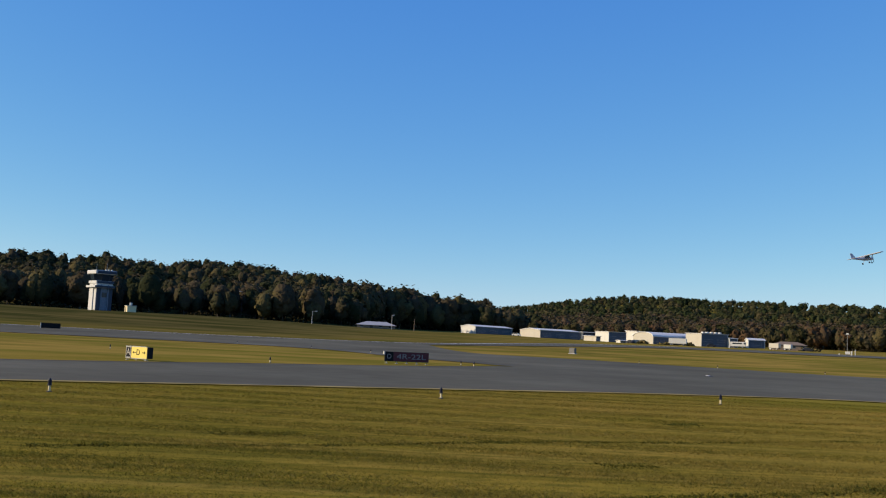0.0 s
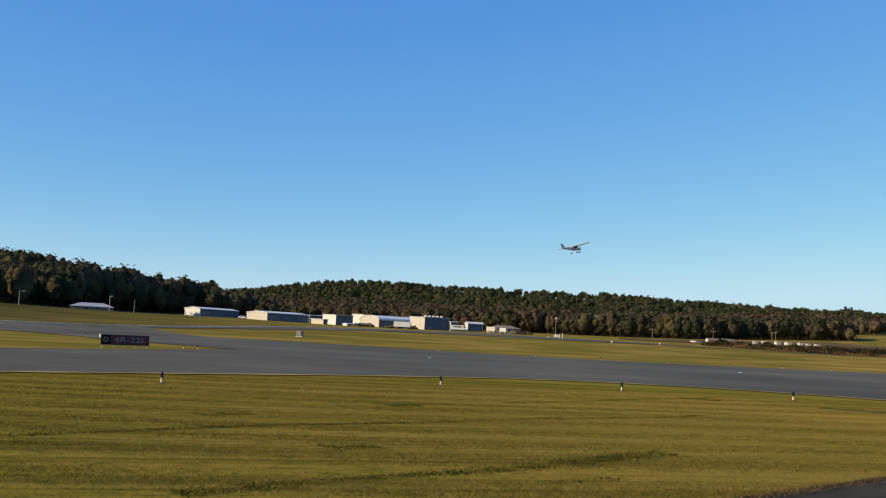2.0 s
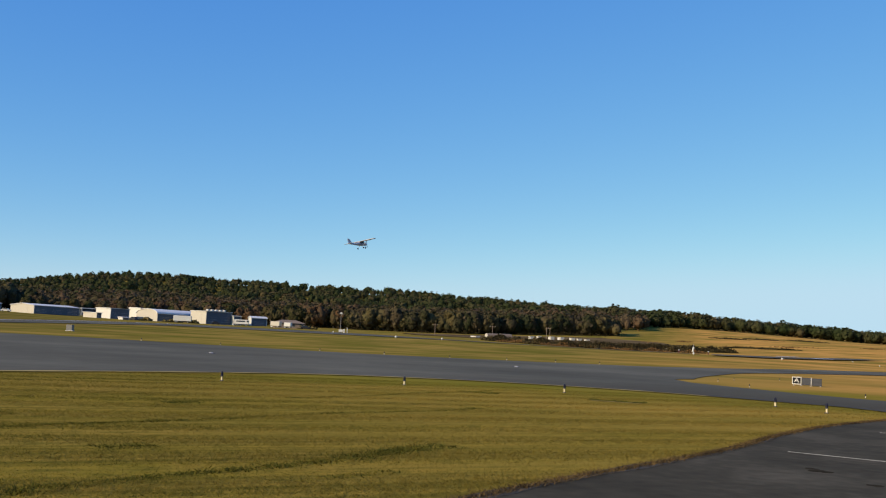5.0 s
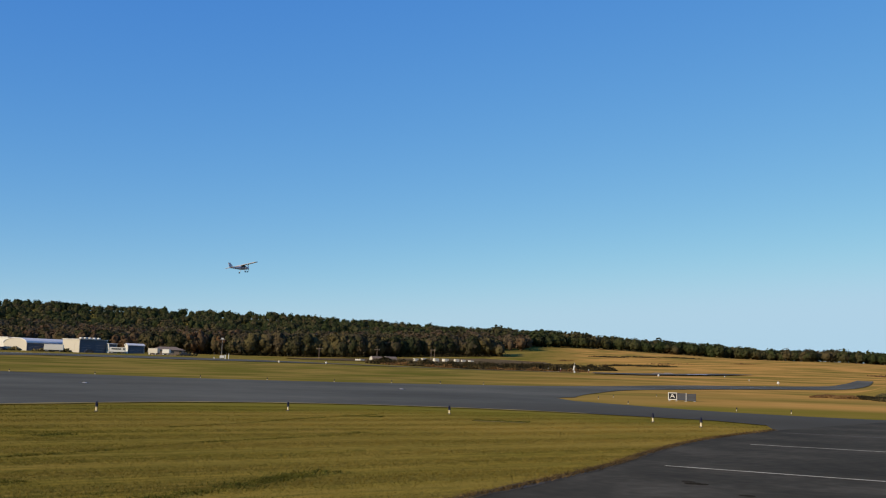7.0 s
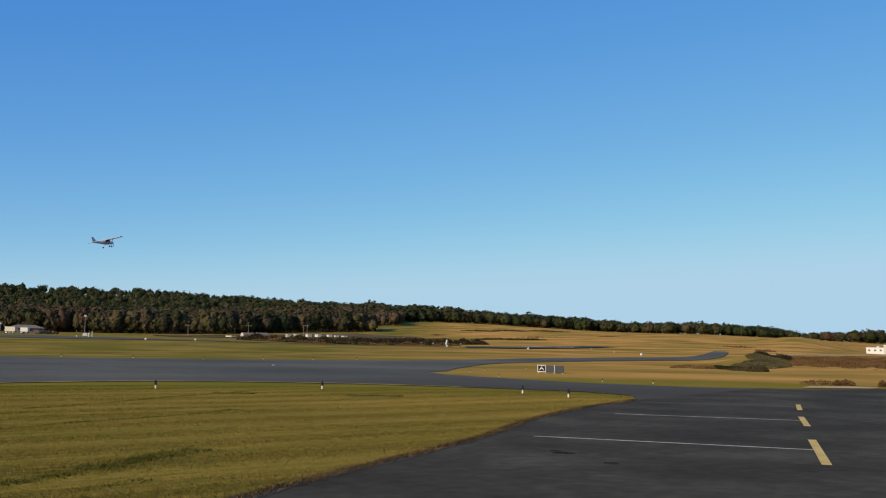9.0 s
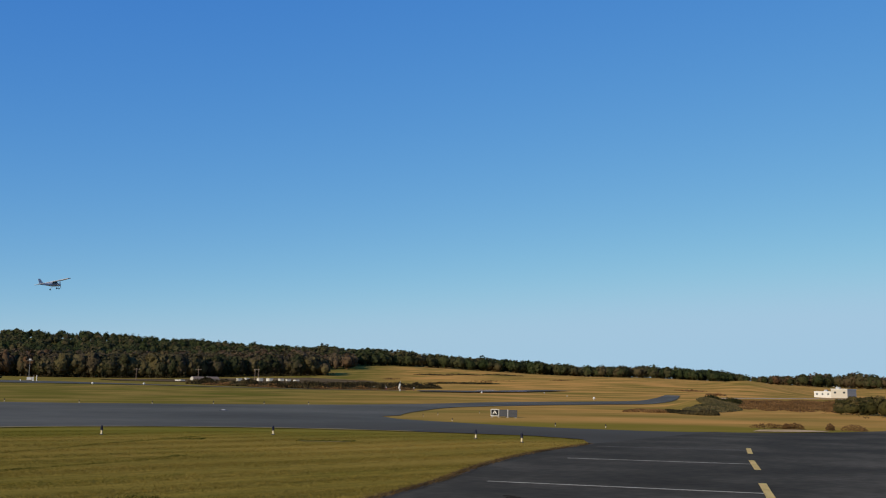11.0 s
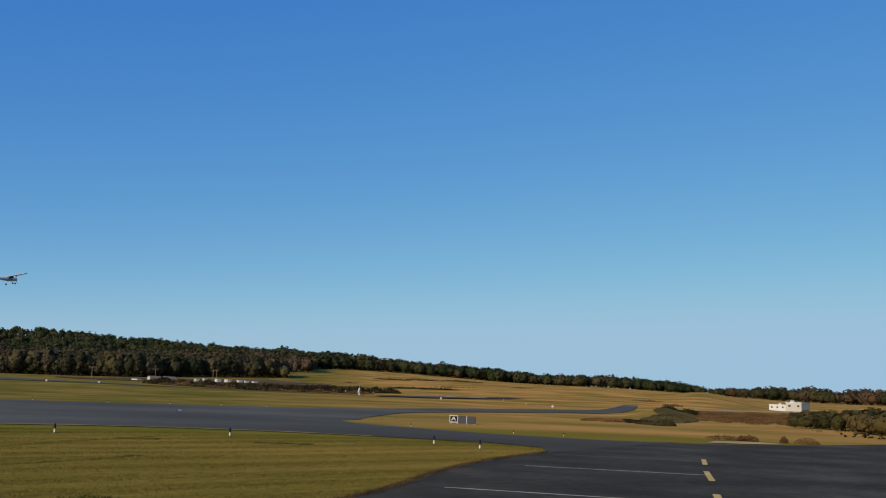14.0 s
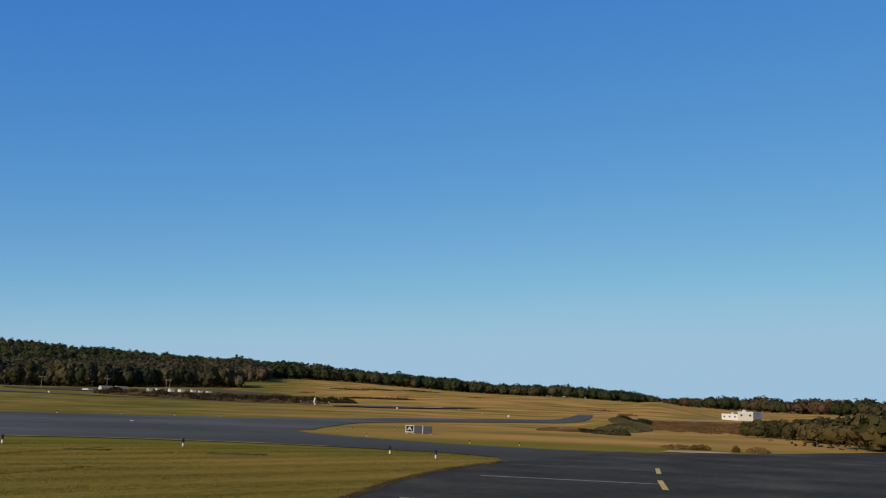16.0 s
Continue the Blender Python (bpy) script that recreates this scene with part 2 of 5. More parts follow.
# white lettering; its grey, like the dark red face, carries the sign's shade
M_dim = plain("shade_dim_lettering", (0.24, 0.22, 0.21), 0.7)
# slate grey, darkened so the taxiway sign's blank panels look shaded
M_slate = plain("slate_and_panel_shade", (0.045, 0.048, 0.055), 0.7)
M_stem = plain("sunlit_light_stem", (0.75, 0.62, 0.38), 0.5)
M_plane = plain("white_aircraft_paint", (0.42, 0.43, 0.46), 0.35)
M_stripe = plain("blue_aircraft_stripe", (0.06, 0.10, 0.25), 0.35)
M_rubber = plain("rubber", (0.02, 0.02, 0.02), 0.9)
M_earth = material("dark_brown_earth", [(0.060, 0.042, 0.020), (0.115, 0.080, 0.040), (0.19, 0.14, 0.075)], 0.06, 0.95, fine=0.5, stretch=(0.4, 1, 1), spec=0.0)
M_tan_roof = plain("pale_roof", (0.33, 0.33, 0.34), 0.7)


# ---------------- mesh helpers ----------------
def part(name, bm, mat, parent=None, label=""):
    me = bpy.data.meshes.new(name)
    bm.normal_update()
    bm.to_mesh(me)
    bm.free()
    me.materials.append(mat)
    ob = new(name, me)
    if parent is not None:
        ob.parent = parent
    if label:
        ob["label"] = label
    return ob


def raw(name, verts, faces, mat, parent=None):
    me = bpy.data.meshes.new(name)
    me.from_pydata(verts, [], faces)
    me.update()
    me.materials.append(mat)
    ob = new(name, me)
    if parent is not None:
        ob.parent = parent
    return ob


def thing(name, m, label, category, group=""):
    e = new(name)
    e.matrix_world = m
    return tagged(e, label, category, group)


def box(bm, x0, y0, z0, x1, y1, z1, bevel=0.0):
    r = bmesh.ops.create_cube(bm, size=1.0)
    for v in r["verts"]:
        v.co = Vector((x0 + (v.co.x + 0.5) * (x1 - x0), y0 + (v.co.y + 0.5) * (y1 - y0), z0 + (v.co.z + 0.5) * (z1 - z0)))
    if bevel:
        es = list({e for v in r["verts"] for e in v.link_edges})
        bmesh.ops.bevel(bm, geom=es, offset=bevel, segments=1, affect="EDGES")
    return bm


def boxed(x0, y0, z0, x1, y1, z1, bevel=0.0):
    return box(bmesh.new(), x0, y0, z0, x1, y1, z1, bevel)


def tube(bm, a, b, ra, rb, n=10):
    a, b = Vector(a), Vector(b)
    q = (b - a).to_track_quat("Z", "Y").to_matrix().to_4x4()
    r = bmesh.ops.create_cone(bm, cap_ends=True, segments=n, radius1=ra, radius2=rb, depth=(b - a).length)
    bmesh.ops.transform(bm, matrix=Matrix.Translation((a + b) / 2) @ q, verts=r["verts"])
    return bm


def tubed(a, b, ra, rb, n=10):
    return tube(bmesh.new(), a, b, ra, rb, n)


def prism(outline, y0, y1):
    """A solid from an outline in x, z, drawn out along y."""
    bm = bmesh.new()
    f = [bm.verts.new((x, y0, z)) for x, z in outline]
    g = [bm.verts.new((x, y1, z)) for x, z in outline]
    k = len(outline)
    bm.faces.new(f)
    bm.faces.new(g[::-1])
    for i in range(k):
        bm.faces.new((f[(i + 1) % k], f[i], g[i], g[(i + 1) % k]))
    bmesh.ops.recalc_face_normals(bm, faces=bm.faces)
    return bm


# ---------------- the lie of the land ----------------
# elevation angle of the ground, seen from the camera, by distance (rows) and bearing (columns, degrees to the left)
BEARING = [30, 15, 0, -12, -25, -40, -55, -70]
REACH = [60, 110, 140, 190, 250, 320, 550, 900, 1600, 2600, 4800]
FALL_NEAR = [[-1.7184] * 8, [-0.92] * 8, [-0.68, -0.68, -0.68, -0.66, -0.66, -0.66, -0.68, -0.62],
             [-0.20, -0.22, -0.20, -0.15, -0.20, -0.25, -0.35, -0.20], [0.30, 0.30, 0.20, 0.17, 0.13, 0.0, -0.15, -0.04]]
FALL_FAR = [[0.85, 0.78, 0.50, 0.32, 0.33, 0.14, 0.10, -0.05], [0.95, 0.85, 0.55, 0.40, 0.40, 0.55, 0.75, 0.0], [1.1, 1.0, 0.9, 1.15, 1.1, 1.5, 1.0, 0.5],
            [2.0, 1.8, 1.5, 2.75, 2.58, 2.05, 1.05, 0.6], [1.0, 1.0, 1.0, 1.3, 1.2, 1.0, 0.6, 0.4], [0.3] * 8]
FALL = np.array(FALL_NEAR + FALL_FAR)


def ground(x, y):
    """Height of the ground; arrays are fine."""
    x, y = np.asarray(x, float), np.asarray(y, float)
    r = np.maximum(np.hypot(x, y), 1e-3)
    az = np.degrees(np.arctan2(-x, y))
    c = np.interp(-az, [-b for b in BEARING], range(8))
    i = np.clip(c.astype(int), 0, 6)
    f = c - i
    f = f * f * (3 - 2 * f)
    rows = FALL[:, i] * (1 - f) + FALL[:, i + 1] * f
    lr = np.log(np.maximum(r, 60.0))
    k = np.clip(np.searchsorted(np.log(REACH), lr) - 1, 0, len(REACH) - 2)
    l0, l1 = np.log(REACH)[k], np.log(REACH)[k + 1]
    g = np.clip((lr - l0) / (l1 - l0), 0, 1)
    take = lambda kk: np.take_along_axis(rows.reshape(len(REACH), -1), kk.reshape(1, -1), 0).reshape(r.shape)
    el = take(k) * (1 - g) + take(k + 1) * g
    z = EYE + r * np.tan(np.radians(el))
    bank = 1.15 * np.exp(-((az + 59.7) / 1.3) ** 2 - ((r - 148) / 20.0) ** 2) + 0.25 * np.exp(-((az + 57.5) / 2.0) ** 2 - ((r - 112) / 6.0) ** 2)
    hump = 4.8 * np.exp(-((az + 62.4) / 2.0) ** 2 - ((r - 600) / 130.0) ** 2)
    s1, s2 = np.clip((r - 415) / 215, 0, 1), np.clip((az - 2) / 7, 0, 1)
    rise = 17.0 * s1 * s1 * (3 - 2 * s1) * s2 * s2 * (3 - 2 * s2)
    return np.where(r < 60, 0.0, z + bank + hump + rise)


def at(az, r, dz=0.0):
    """The point on the ground at that bearing and distance."""
    x, y = -r * math.sin(radians(az)), r * math.cos(radians(az))
    return Vector((x, y, float(ground(x, y)) + dz))


def facing(az, r, turn=0.0, dz=0.0):
    """A pose on the ground there, whose -y side faces the camera, turned by turn degrees."""
    return Matrix.Translation(at(az, r, dz)) @ pose(0, 0, 0, 0, 0, az + turn)


# the ground, one sheet out to the horizon
azs = np.concatenate([np.arange(-180, -90, 6), np.arange(-90, 45, 0.75), np.arange(45, 180, 6)])
rs = [0.0, 4, 8, 12, 16, 20]
while rs[-1] < 4800:
    rs.append(rs[-1] * 1.035)
A, Rr = np.meshgrid(np.radians(azs), np.array(rs[1:]), indexing="ij")
X, Y = -Rr * np.sin(A), Rr * np.cos(A)
Z = ground(X, Y)
na, nr = A.shape
verts = [(0, 0, 0)] + list(zip(X.ravel(), Y.ravel(), Z.ravel()))
faces = []
for i in range(na):
    j = (i + 1) % na
    faces.append((0, 1 + j * nr, 1 + i * nr)[::-1])
    for k in range(nr - 1):
        faces.append((1 + i * nr + k, 1 + i * nr + k + 1, 1 + j * nr + k + 1, 1 + j * nr + k)[::-1])
land = raw("ground", verts, faces, M_grass)
for p in land.data.polygons:
    p.use_smooth = True
tagged(land, "mown yellow-green autumn grass rising gently to wooded hills", "ground", kind="structure")


def smooth(points, steps=6):
    """A rounded line through the points."""
    pts = [Vector(p) for p in points]
    out = []
    for i in range(len(pts) - 1):
        p0, p1, p2, p3 = pts[max(i - 1, 0)], pts[i], pts[i + 1], pts[min(i + 2, len(pts) - 1)]
        for s in range(steps):
            t = s / steps
            out.append(0.5 * ((2 * p1) + (p2 - p0) * t + (2 * p0 - 5 * p1 + 4 * p2 - p3) * t * t + (3 * p1 - p0 - 3 * p2 + p3) * t ** 3))
    return out + [pts[-1]]


def polar(pairs):
    return [(-r * math.sin(radians(a)), r * math.cos(radians(a))) for a, r in pairs]


def sheet(name, outline, mat, lift, spread=12.0):
    """A paved sheet that follows the ground within an outline."""
    pts = [Vector((p[0], p[1])) for p in outline]
    n = len(pts)
    xs, ys = [p.x for p in pts], [p.y for p in pts]
    ex, ey = np.array(xs), np.array(ys)
    more = []
    r = 45.0
    while r < 700:
        for a in np.arange(-80, 45, 360 * spread / (2 * math.pi * r) / 2):
            x, y = -r * math.sin(radians(a)), r * math.cos(radians(a))
            if min(xs) < x < max(xs) and min(ys) < y < max(ys):
                x2, y2 = np.roll(ex, -1), np.roll(ey, -1)
                cross = (ey > y) != (y2 > y)
                if np.count_nonzero(cross & (x < (x2 - ex) * (y - ey) / np.where(y2 == ey, 1e-9, y2 - ey) + ex)) % 2:
                    more.append(Vector((x, y)))
        r *= 1.07
    vs, _, fs, *_ = geometry.delaunay_2d_cdt(pts + more, [(i, (i + 1) % n) for i in range(n)], [list(range(n))], 1, 1e-4)
    gx, gy = np.array([v.x for v in vs]), np.array([v.y for v in vs])
    gz = ground(gx, gy) + lift + np.maximum(0, np.hypot(gx, gy) - 60) * 0.0004
    ob = raw(name, list(zip(gx, gy, gz)), [list(f) for f in fs], mat)
    for p in ob.data.polygons:
        if p.normal.z < 0:
            p.flip()
    ob.data.update()
    return ob


NEAR_EDGE = smooth([(-60, 4.5), (-30, 20.6), (-11.7, 30.6), (0.2, 37.0), (9.5, 41.7), (17.5, 44.0), (24.5, 42.0), (30.1, 36.2), (33.3, 27.5)]) + smooth([(32.6, 24.4), (29.7, 21.9)], 3)
APRON_EDGE = smooth([(29.7, 21.9), (24.0, 19.7), (19.0, 17.2), (13.7, 14.0), (9.8, 12.0), (6.5, 10.3), (-12.0, 0.0), (-60, -26)], 8)
ISLAND_SIDE = smooth([(110, 20), (70, 22.0), (52.3, 22.6), (45.5, 25.9), (43.0, 30.5), (42.6, 38.0), (46.0, 50.0)]) + [Vector(p) for p in ((50.0, 56.2), (51.9, 57.4), (53.8, 58.2))]
BRANCH = smooth(polar([(-42.9, 84), (-43.8, 96), (-46, 119), (-50, 140), (-54, 158), (-57.2, 172), (-58.3, 215), (-58.6, 300)]), 4) + smooth(polar([(-57.8, 305), (-57.0, 235), (-55.8, 195), (-49.5, 166), (-44, 138), (-39.7, 124)]), 4)
BEYOND = smooth(polar([(-39.7, 124), (-30, 115), (-21, 116), (-16.7, 122), (-7.3, 138), (-1.8, 147), (0.6, 182)]), 5)
RUNWAY_LOW = smooth(polar([(0.6, 182), (-4, 201), (-13, 252), (-22, 258), (-30, 264), (-43, 282)]), 4)
RUNWAY_HIGH = smooth(polar([(-43, 290), (-30, 275), (-22, 300), (-13, 300), (-4, 226), (0.9, 196), (5.8, 187), (13.7, 186), (24, 192), (40, 205)]), 4)
ISLAND_TOP = smooth(polar([(40, 160), (24, 146), (13.7, 138), (7, 125), (2.4, 101), (-2, 90)]), 4) + [Vector((5.2, 85.4)), Vector((6.5, 84.0)), Vector((5.6, 82.0))]
FAR_EDGE = smooth([(5.6, 82.0), (-2.8, 67.2), (-11, 56.2), (-20.2, 45.5), (-45, 27), (-90, 4)])
taxi = sheet("taxiway", NEAR_EDGE + [Vector((46.0, 26.2))] + ISLAND_SIDE[ISLAND_SIDE.index(min(ISLAND_SIDE, key=lambda p: (p - Vector((45.5, 25.9))).length)) + 1:] + BRANCH + BEYOND[1:] + RUNWAY_LOW[1:] + RUNWAY_HIGH + ISLAND_TOP + FAR_EDGE[1:] + [Vector((-90, -10))], M_taxi, 0.03)
tagged(taxi, "worn blue-grey asphalt taxiway and runway between grass", "taxiway", kind="structure")
k = ISLAND_SIDE.index(min(ISLAND_SIDE, key=lambda p: (p - Vector((45.5, 25.9))).length))
apron = sheet("apron", APRON_EDGE + [Vector((-60, -90)), Vector((110, -90))] + ISLAND_SIDE[:k] + [Vector((46.0, 26.2))], M_apron, 0.034)
tagged(apron, "dark asphalt parking apron with faded patches", "apron", kind="structure")


def stripe(name, a, b, width, mat, label, lift=0.045):
    a, b = Vector(a), Vector(b)
    d = (b - a).normalized()
    s = Vector((-d.y, d.x)) * width / 2
    n = max(1, int((b - a).length / 12))
    vs, fs = [], []
    for i in range(n + 1):
        p = a + (b - a) * i / n
        for q in (p + s, p - s):
            z = float(ground(q.x, q.y)) + lift + max(0, q.length - 60) * 0.0004
            vs.append((q.x, q.y, z))
    for i in range(n):
        fs.append((2 * i, 2 * i + 1, 2 * i + 3, 2 * i + 2))
    ob = raw(name, vs, fs, mat)
    for p in ob.data.polygons:
        if p.normal.z < 0:
            p.flip()
    return tagged(ob, label, "marking", kind="structure")


M_faint_line = material("nearly_gone_paint", [(0.10, 0.09, 0.065), (0.22, 0.20, 0.15)], 1.5, 0.9, fine=0.6, spec=0.03)
for a, b, paint in (((15.1, 13.7), (17.5, 8.9), M_white_line), ((22.4, 17.3), (24.8, 13.0), M_white_line), ((28.5, 20.7), (31.0, 16.5), M_faint_line)):
    stripe("bay_line", a, b, 0.13, paint, "thin worn white parking bay line on dark asphalt")
for a, b in (((15.3, 7.6), (19.5, 10.0)), ((23.0, 11.9), (26.3, 13.8)), ((29.3, 15.4), (32.4, 17.1))):
    stripe("lead_in_dash", a, b, 0.16, M_yellow_line, "worn yellow dash of a taxi line on asphalt")
def ribbon(name, line, width, mat, label, lift):
    """A thin uneven strip along a line on the ground."""
    vs, fs = [], []
    for i, p in enumerate(line):
        d = (line[min(i + 1, len(line) - 1)] - line[max(i - 1, 0)]).normalized()
        side = Vector((-d.y, d.x)) * width * (0.35 + 0.3 * noise.noise((p[0] * 0.7, p[1] * 0.7, 0)))
        for q in (p + side, p - side):
            vs.append((q.x, q.y, float(ground(q.x, q.y)) + lift + max(0, q.length - 60) * 0.0004))
        if i:
            fs.append((2 * i - 2, 2 * i - 1, 2 * i + 1, 2 * i))
    ob = raw(name, vs, fs, mat)
    for p in ob.data.polygons:
        if p.normal.z < 0:
            p.flip()
    ob.data.update()
    return tagged(ob, label, "verge", kind="structure")


def denser(line, step):
    out = []
    for a, b in zip(line, line[1:]):
        k = max(1, int((b - a).length / step))
        out += [a + (b - a) * i / k for i in range(k)]
    return out + [line[-1]]


# pale bare soil; along the taxiway it paints the sunlit grass tips
M_lit_straw_dirt = material("lit_verge_and_soil", [(0.26, 0.20, 0.07), (0.40, 0.31, 0.13)], 0.5, 0.95, fine=0.5, spec=0.0)
# soil lip, darkened to stand for the shadow under the turf's edge
M_soil_shade = material("soil_lip_with_shadow", [(0.025, 0.020, 0.012), (0.06, 0.045, 0.022)], 0.8, 0.95, fine=0.5)
ribbon("verge_near", denser(NEAR_EDGE[:-8], 0.7), 0.8, M_lit_straw_dirt, "pale strip along the taxiway's edge for sunlit grass tips", 0.036)
ribbon("verge_far", denser(FAR_EDGE, 1.0), 1.0, M_soil_shade, "dark strip of soil and painted shadow along the taxiway's far edge", 0.04)
ribbon("verge_apron", denser(APRON_EDGE[:-8], 0.5), 0.34, M_soil_shade, "dark strip of painted turf shadow and soil between turf and apron", 0.038)
M_oil = material("oil_stain", [(0.026, 0.022, 0.015), (0.05, 0.043, 0.029)], 2.5, 0.95, fine=0.6, spec=0.0)
for cx, cy, rad in ((13.15, 11.25, 0.17), (13.3, 11.55, 0.10), (12.6, 9.8, 0.11)):
    stain = sheet("oil_stain", [Vector((cx + rad * (1 + 0.9 * noise.noise((cx + math.cos(a) * 2, math.sin(a) * 2, 0))) * math.cos(a), cy + 1.3 * rad * math.sin(a))) for a in [i * 0.3927 for i in range(16)]], M_oil, 0.038)
    tagged(stain, "dark oil stain on the apron", "stain", kind="structure")


# ---------------- runway paint ----------------
M_runway_paint = material("bright_runway_paint", [(0.50, 0.49, 0.45), (0.72, 0.70, 0.65)], 0.5, 0.8, fine=0.4)
for i in range(0, len(RUNWAY_HIGH) - 1):
    a, b = RUNWAY_HIGH[i], RUNWAY_HIGH[i + 1]
    if b.x < 60:
        n = Vector((b.y - a.y, a.x - b.x)).normalized()
        n = n if n.dot(a) < 0 else -n
        stripe("runway_edge_line", a + n * 4, b + n * 4, 0.7, M_runway_paint, "long white runway edge line", 0.10)


# ---------------- woods ----------------
rng = np.random.default_rng(7)
TETRA = np.array([(1, 0.1, -0.4), (-0.6, 0.85, -0.3), (-0.5, -0.9, -0.35), (0.05, 0, 1.0)], float)
TETRA_F = np.array([(0, 1, 3), (1, 2, 3), (2, 0, 3), (2, 1, 0)])


def clumps(name, centres, sizes, mat, parent=None, flat=0.8):
    """Many small leafy sprays, each an uneven four-sided tuft, in one mesh."""
    n = len(centres)
    v = TETRA[None] * (0.65 + 0.7 * rng.random((n, 4, 1)))
    a = rng.random(n) * 6.283
    b = rng.normal(0, 0.9, n)
    ca, sa, cb, sb = np.cos(a)[:, None], np.sin(a)[:, None], np.cos(b)[:, None], np.sin(b)[:, None]
    x, z = v[:, :, 0] * cb - v[:, :, 2] * sb, (v[:, :, 0] * sb + v[:, :, 2] * cb) * flat
    y = v[:, :, 1]
    x, y = x * ca - y * sa, x * sa + y * ca
    v = np.stack([x, y, z], 2) * np.asarray(sizes)[:, None, None] + np.asarray(centres)[:, None]
    f = TETRA_F[None] + (np.arange(n) * 4)[:, None, None]
    return quick(name, v.reshape(-1, 3), f.reshape(-1, 3), mat, parent)


def sprays(name, centres, outward, sizes, mat, parent=None, tint=None):
    """Many small leafy sprays, each an uneven bent leaf of two triangles turned roughly outward, in one mesh."""
    n = len(centres)
    w = outward + rng.normal(0, 0.22, (n, 3))
    w /= np.linalg.norm(w, axis=1, keepdims=True)
    u = np.cross(w, rng.normal(0, 1, (n, 3)))
    u /= np.linalg.norm(u, axis=1, keepdims=True)
    q = np.cross(w, u)
    k = (0.6 + 0.6 * rng.random((n, 4, 1))) * np.asarray(sizes)[:, None, None]
    v = np.stack([u, q * 0.8, -u, -q * 0.8], 1) * k
    v[:, 1] += w * k[:, 1] * 0.25
    v[:, 3] -= w * k[:, 3] * 0.25
    v += np.asarray(centres)[:, None]
    f = np.array([(0, 1, 2), (0, 2, 3)])[None] + (np.arange(n) * 4)[:, None, None]
    return quick(name, v.reshape(-1, 3), f.reshape(-1, 3), mat, parent, None if tint is None else np.repeat(tint, 4))


def lumps(name, centres, radii, mat, parent=None, tint=None, level=2):
    """Uneven leafy masses, the inside of the crowns, in one mesh."""
    ball = bmesh.new()
    bmesh.ops.create_icosphere(ball, subdivisions=level, radius=1.0)
    unit = np.array([tuple(q.co) for q in ball.verts])
    tri = np.array([[q.index for q in p.verts] for p in ball.faces])
    ball.free()
    n, k = len(centres), len(unit)
    v = unit[None] * (0.62 + 0.38 * rng.random((n, k, 1))) * radii[:, None, :] + centres[:, None, :]
    f = tri[None] + (np.arange(n) * k)[:, None, None]
    return quick(name, v.reshape(-1, 3), f.reshape(-1, 3), mat, parent, None if tint is None else np.repeat(tint, k))


def quick(name, v, f, mat, parent=None, tint=None):
    """A mesh of triangles from arrays; tint is one number a vertex that shifts the leaf colour."""
    me = bpy.data.meshes.new(name)
    me.vertices.add(len(v))
    me.vertices.foreach_set("co", np.asarray(v, np.float32).ravel())
    me.loops.add(len(f) * 3)
    me.loops.foreach_set("vertex_index", np.asarray(f, np.int32).ravel())
    me.polygons.add(len(f))
    me.polygons.foreach_set("loop_start", np.arange(0, len(f) * 3, 3, dtype=np.int32))
    me.update(calc_edges=True)
    if tint is not None:
        me.attributes.new("tint", "FLOAT", "POINT").data.foreach_set("value", np.asarray(tint, np.float32))
    me.materials.append(mat)
    ob = new(name, me)
    if parent is not None:
        ob.parent = parent
    return ob


def trunks(name, base, height, radius, mat, parent=None):
    """Tapered trunks with two forked limbs each, four-sided, in one mesh."""
    n = len(base)
    vs, fs = [], []
    count = 0
    ring = np.array([(1, 0), (0, 1), (-1, 0), (0, -1)], float)
    for k in range(3):
        lo = base + (0 if k == 0 else np.stack([np.zeros(n), np.zeros(n), height * (0.35 + 0.12 * k)], 1))
        lean = rng.normal(0, 0.03 if k == 0 else 0.22, (n, 2)) * height[:, None]
        hi = base + np.column_stack([lean, height * (0.92 if k == 0 else 0.8)])
        r0 = radius * (1 if k == 0 else 0.5)
        a = np.concatenate([lo[:, None, :] + np.concatenate([ring[None] * r0[:, None, None], np.zeros((n, 4, 1))], 2), hi[:, None, :] + np.concatenate([ring[None] * r0[:, None, None] * 0.3, np.zeros((n, 4, 1))], 2)], 1)
        vs.append(a.reshape(-1, 3))
        q = []
        for j in range(4):
            q += [(j, (j + 1) % 4, 4 + j), ((j + 1) % 4, 4 + (j + 1) % 4, 4 + j)]
        fs.append((np.array(q)[None] + (np.arange(n) * 8)[:, None, None]).reshape(-1, 3) + count)
        count += n * 8
    return quick(name, np.concatenate(vs), np.concatenate(fs), mat, parent)


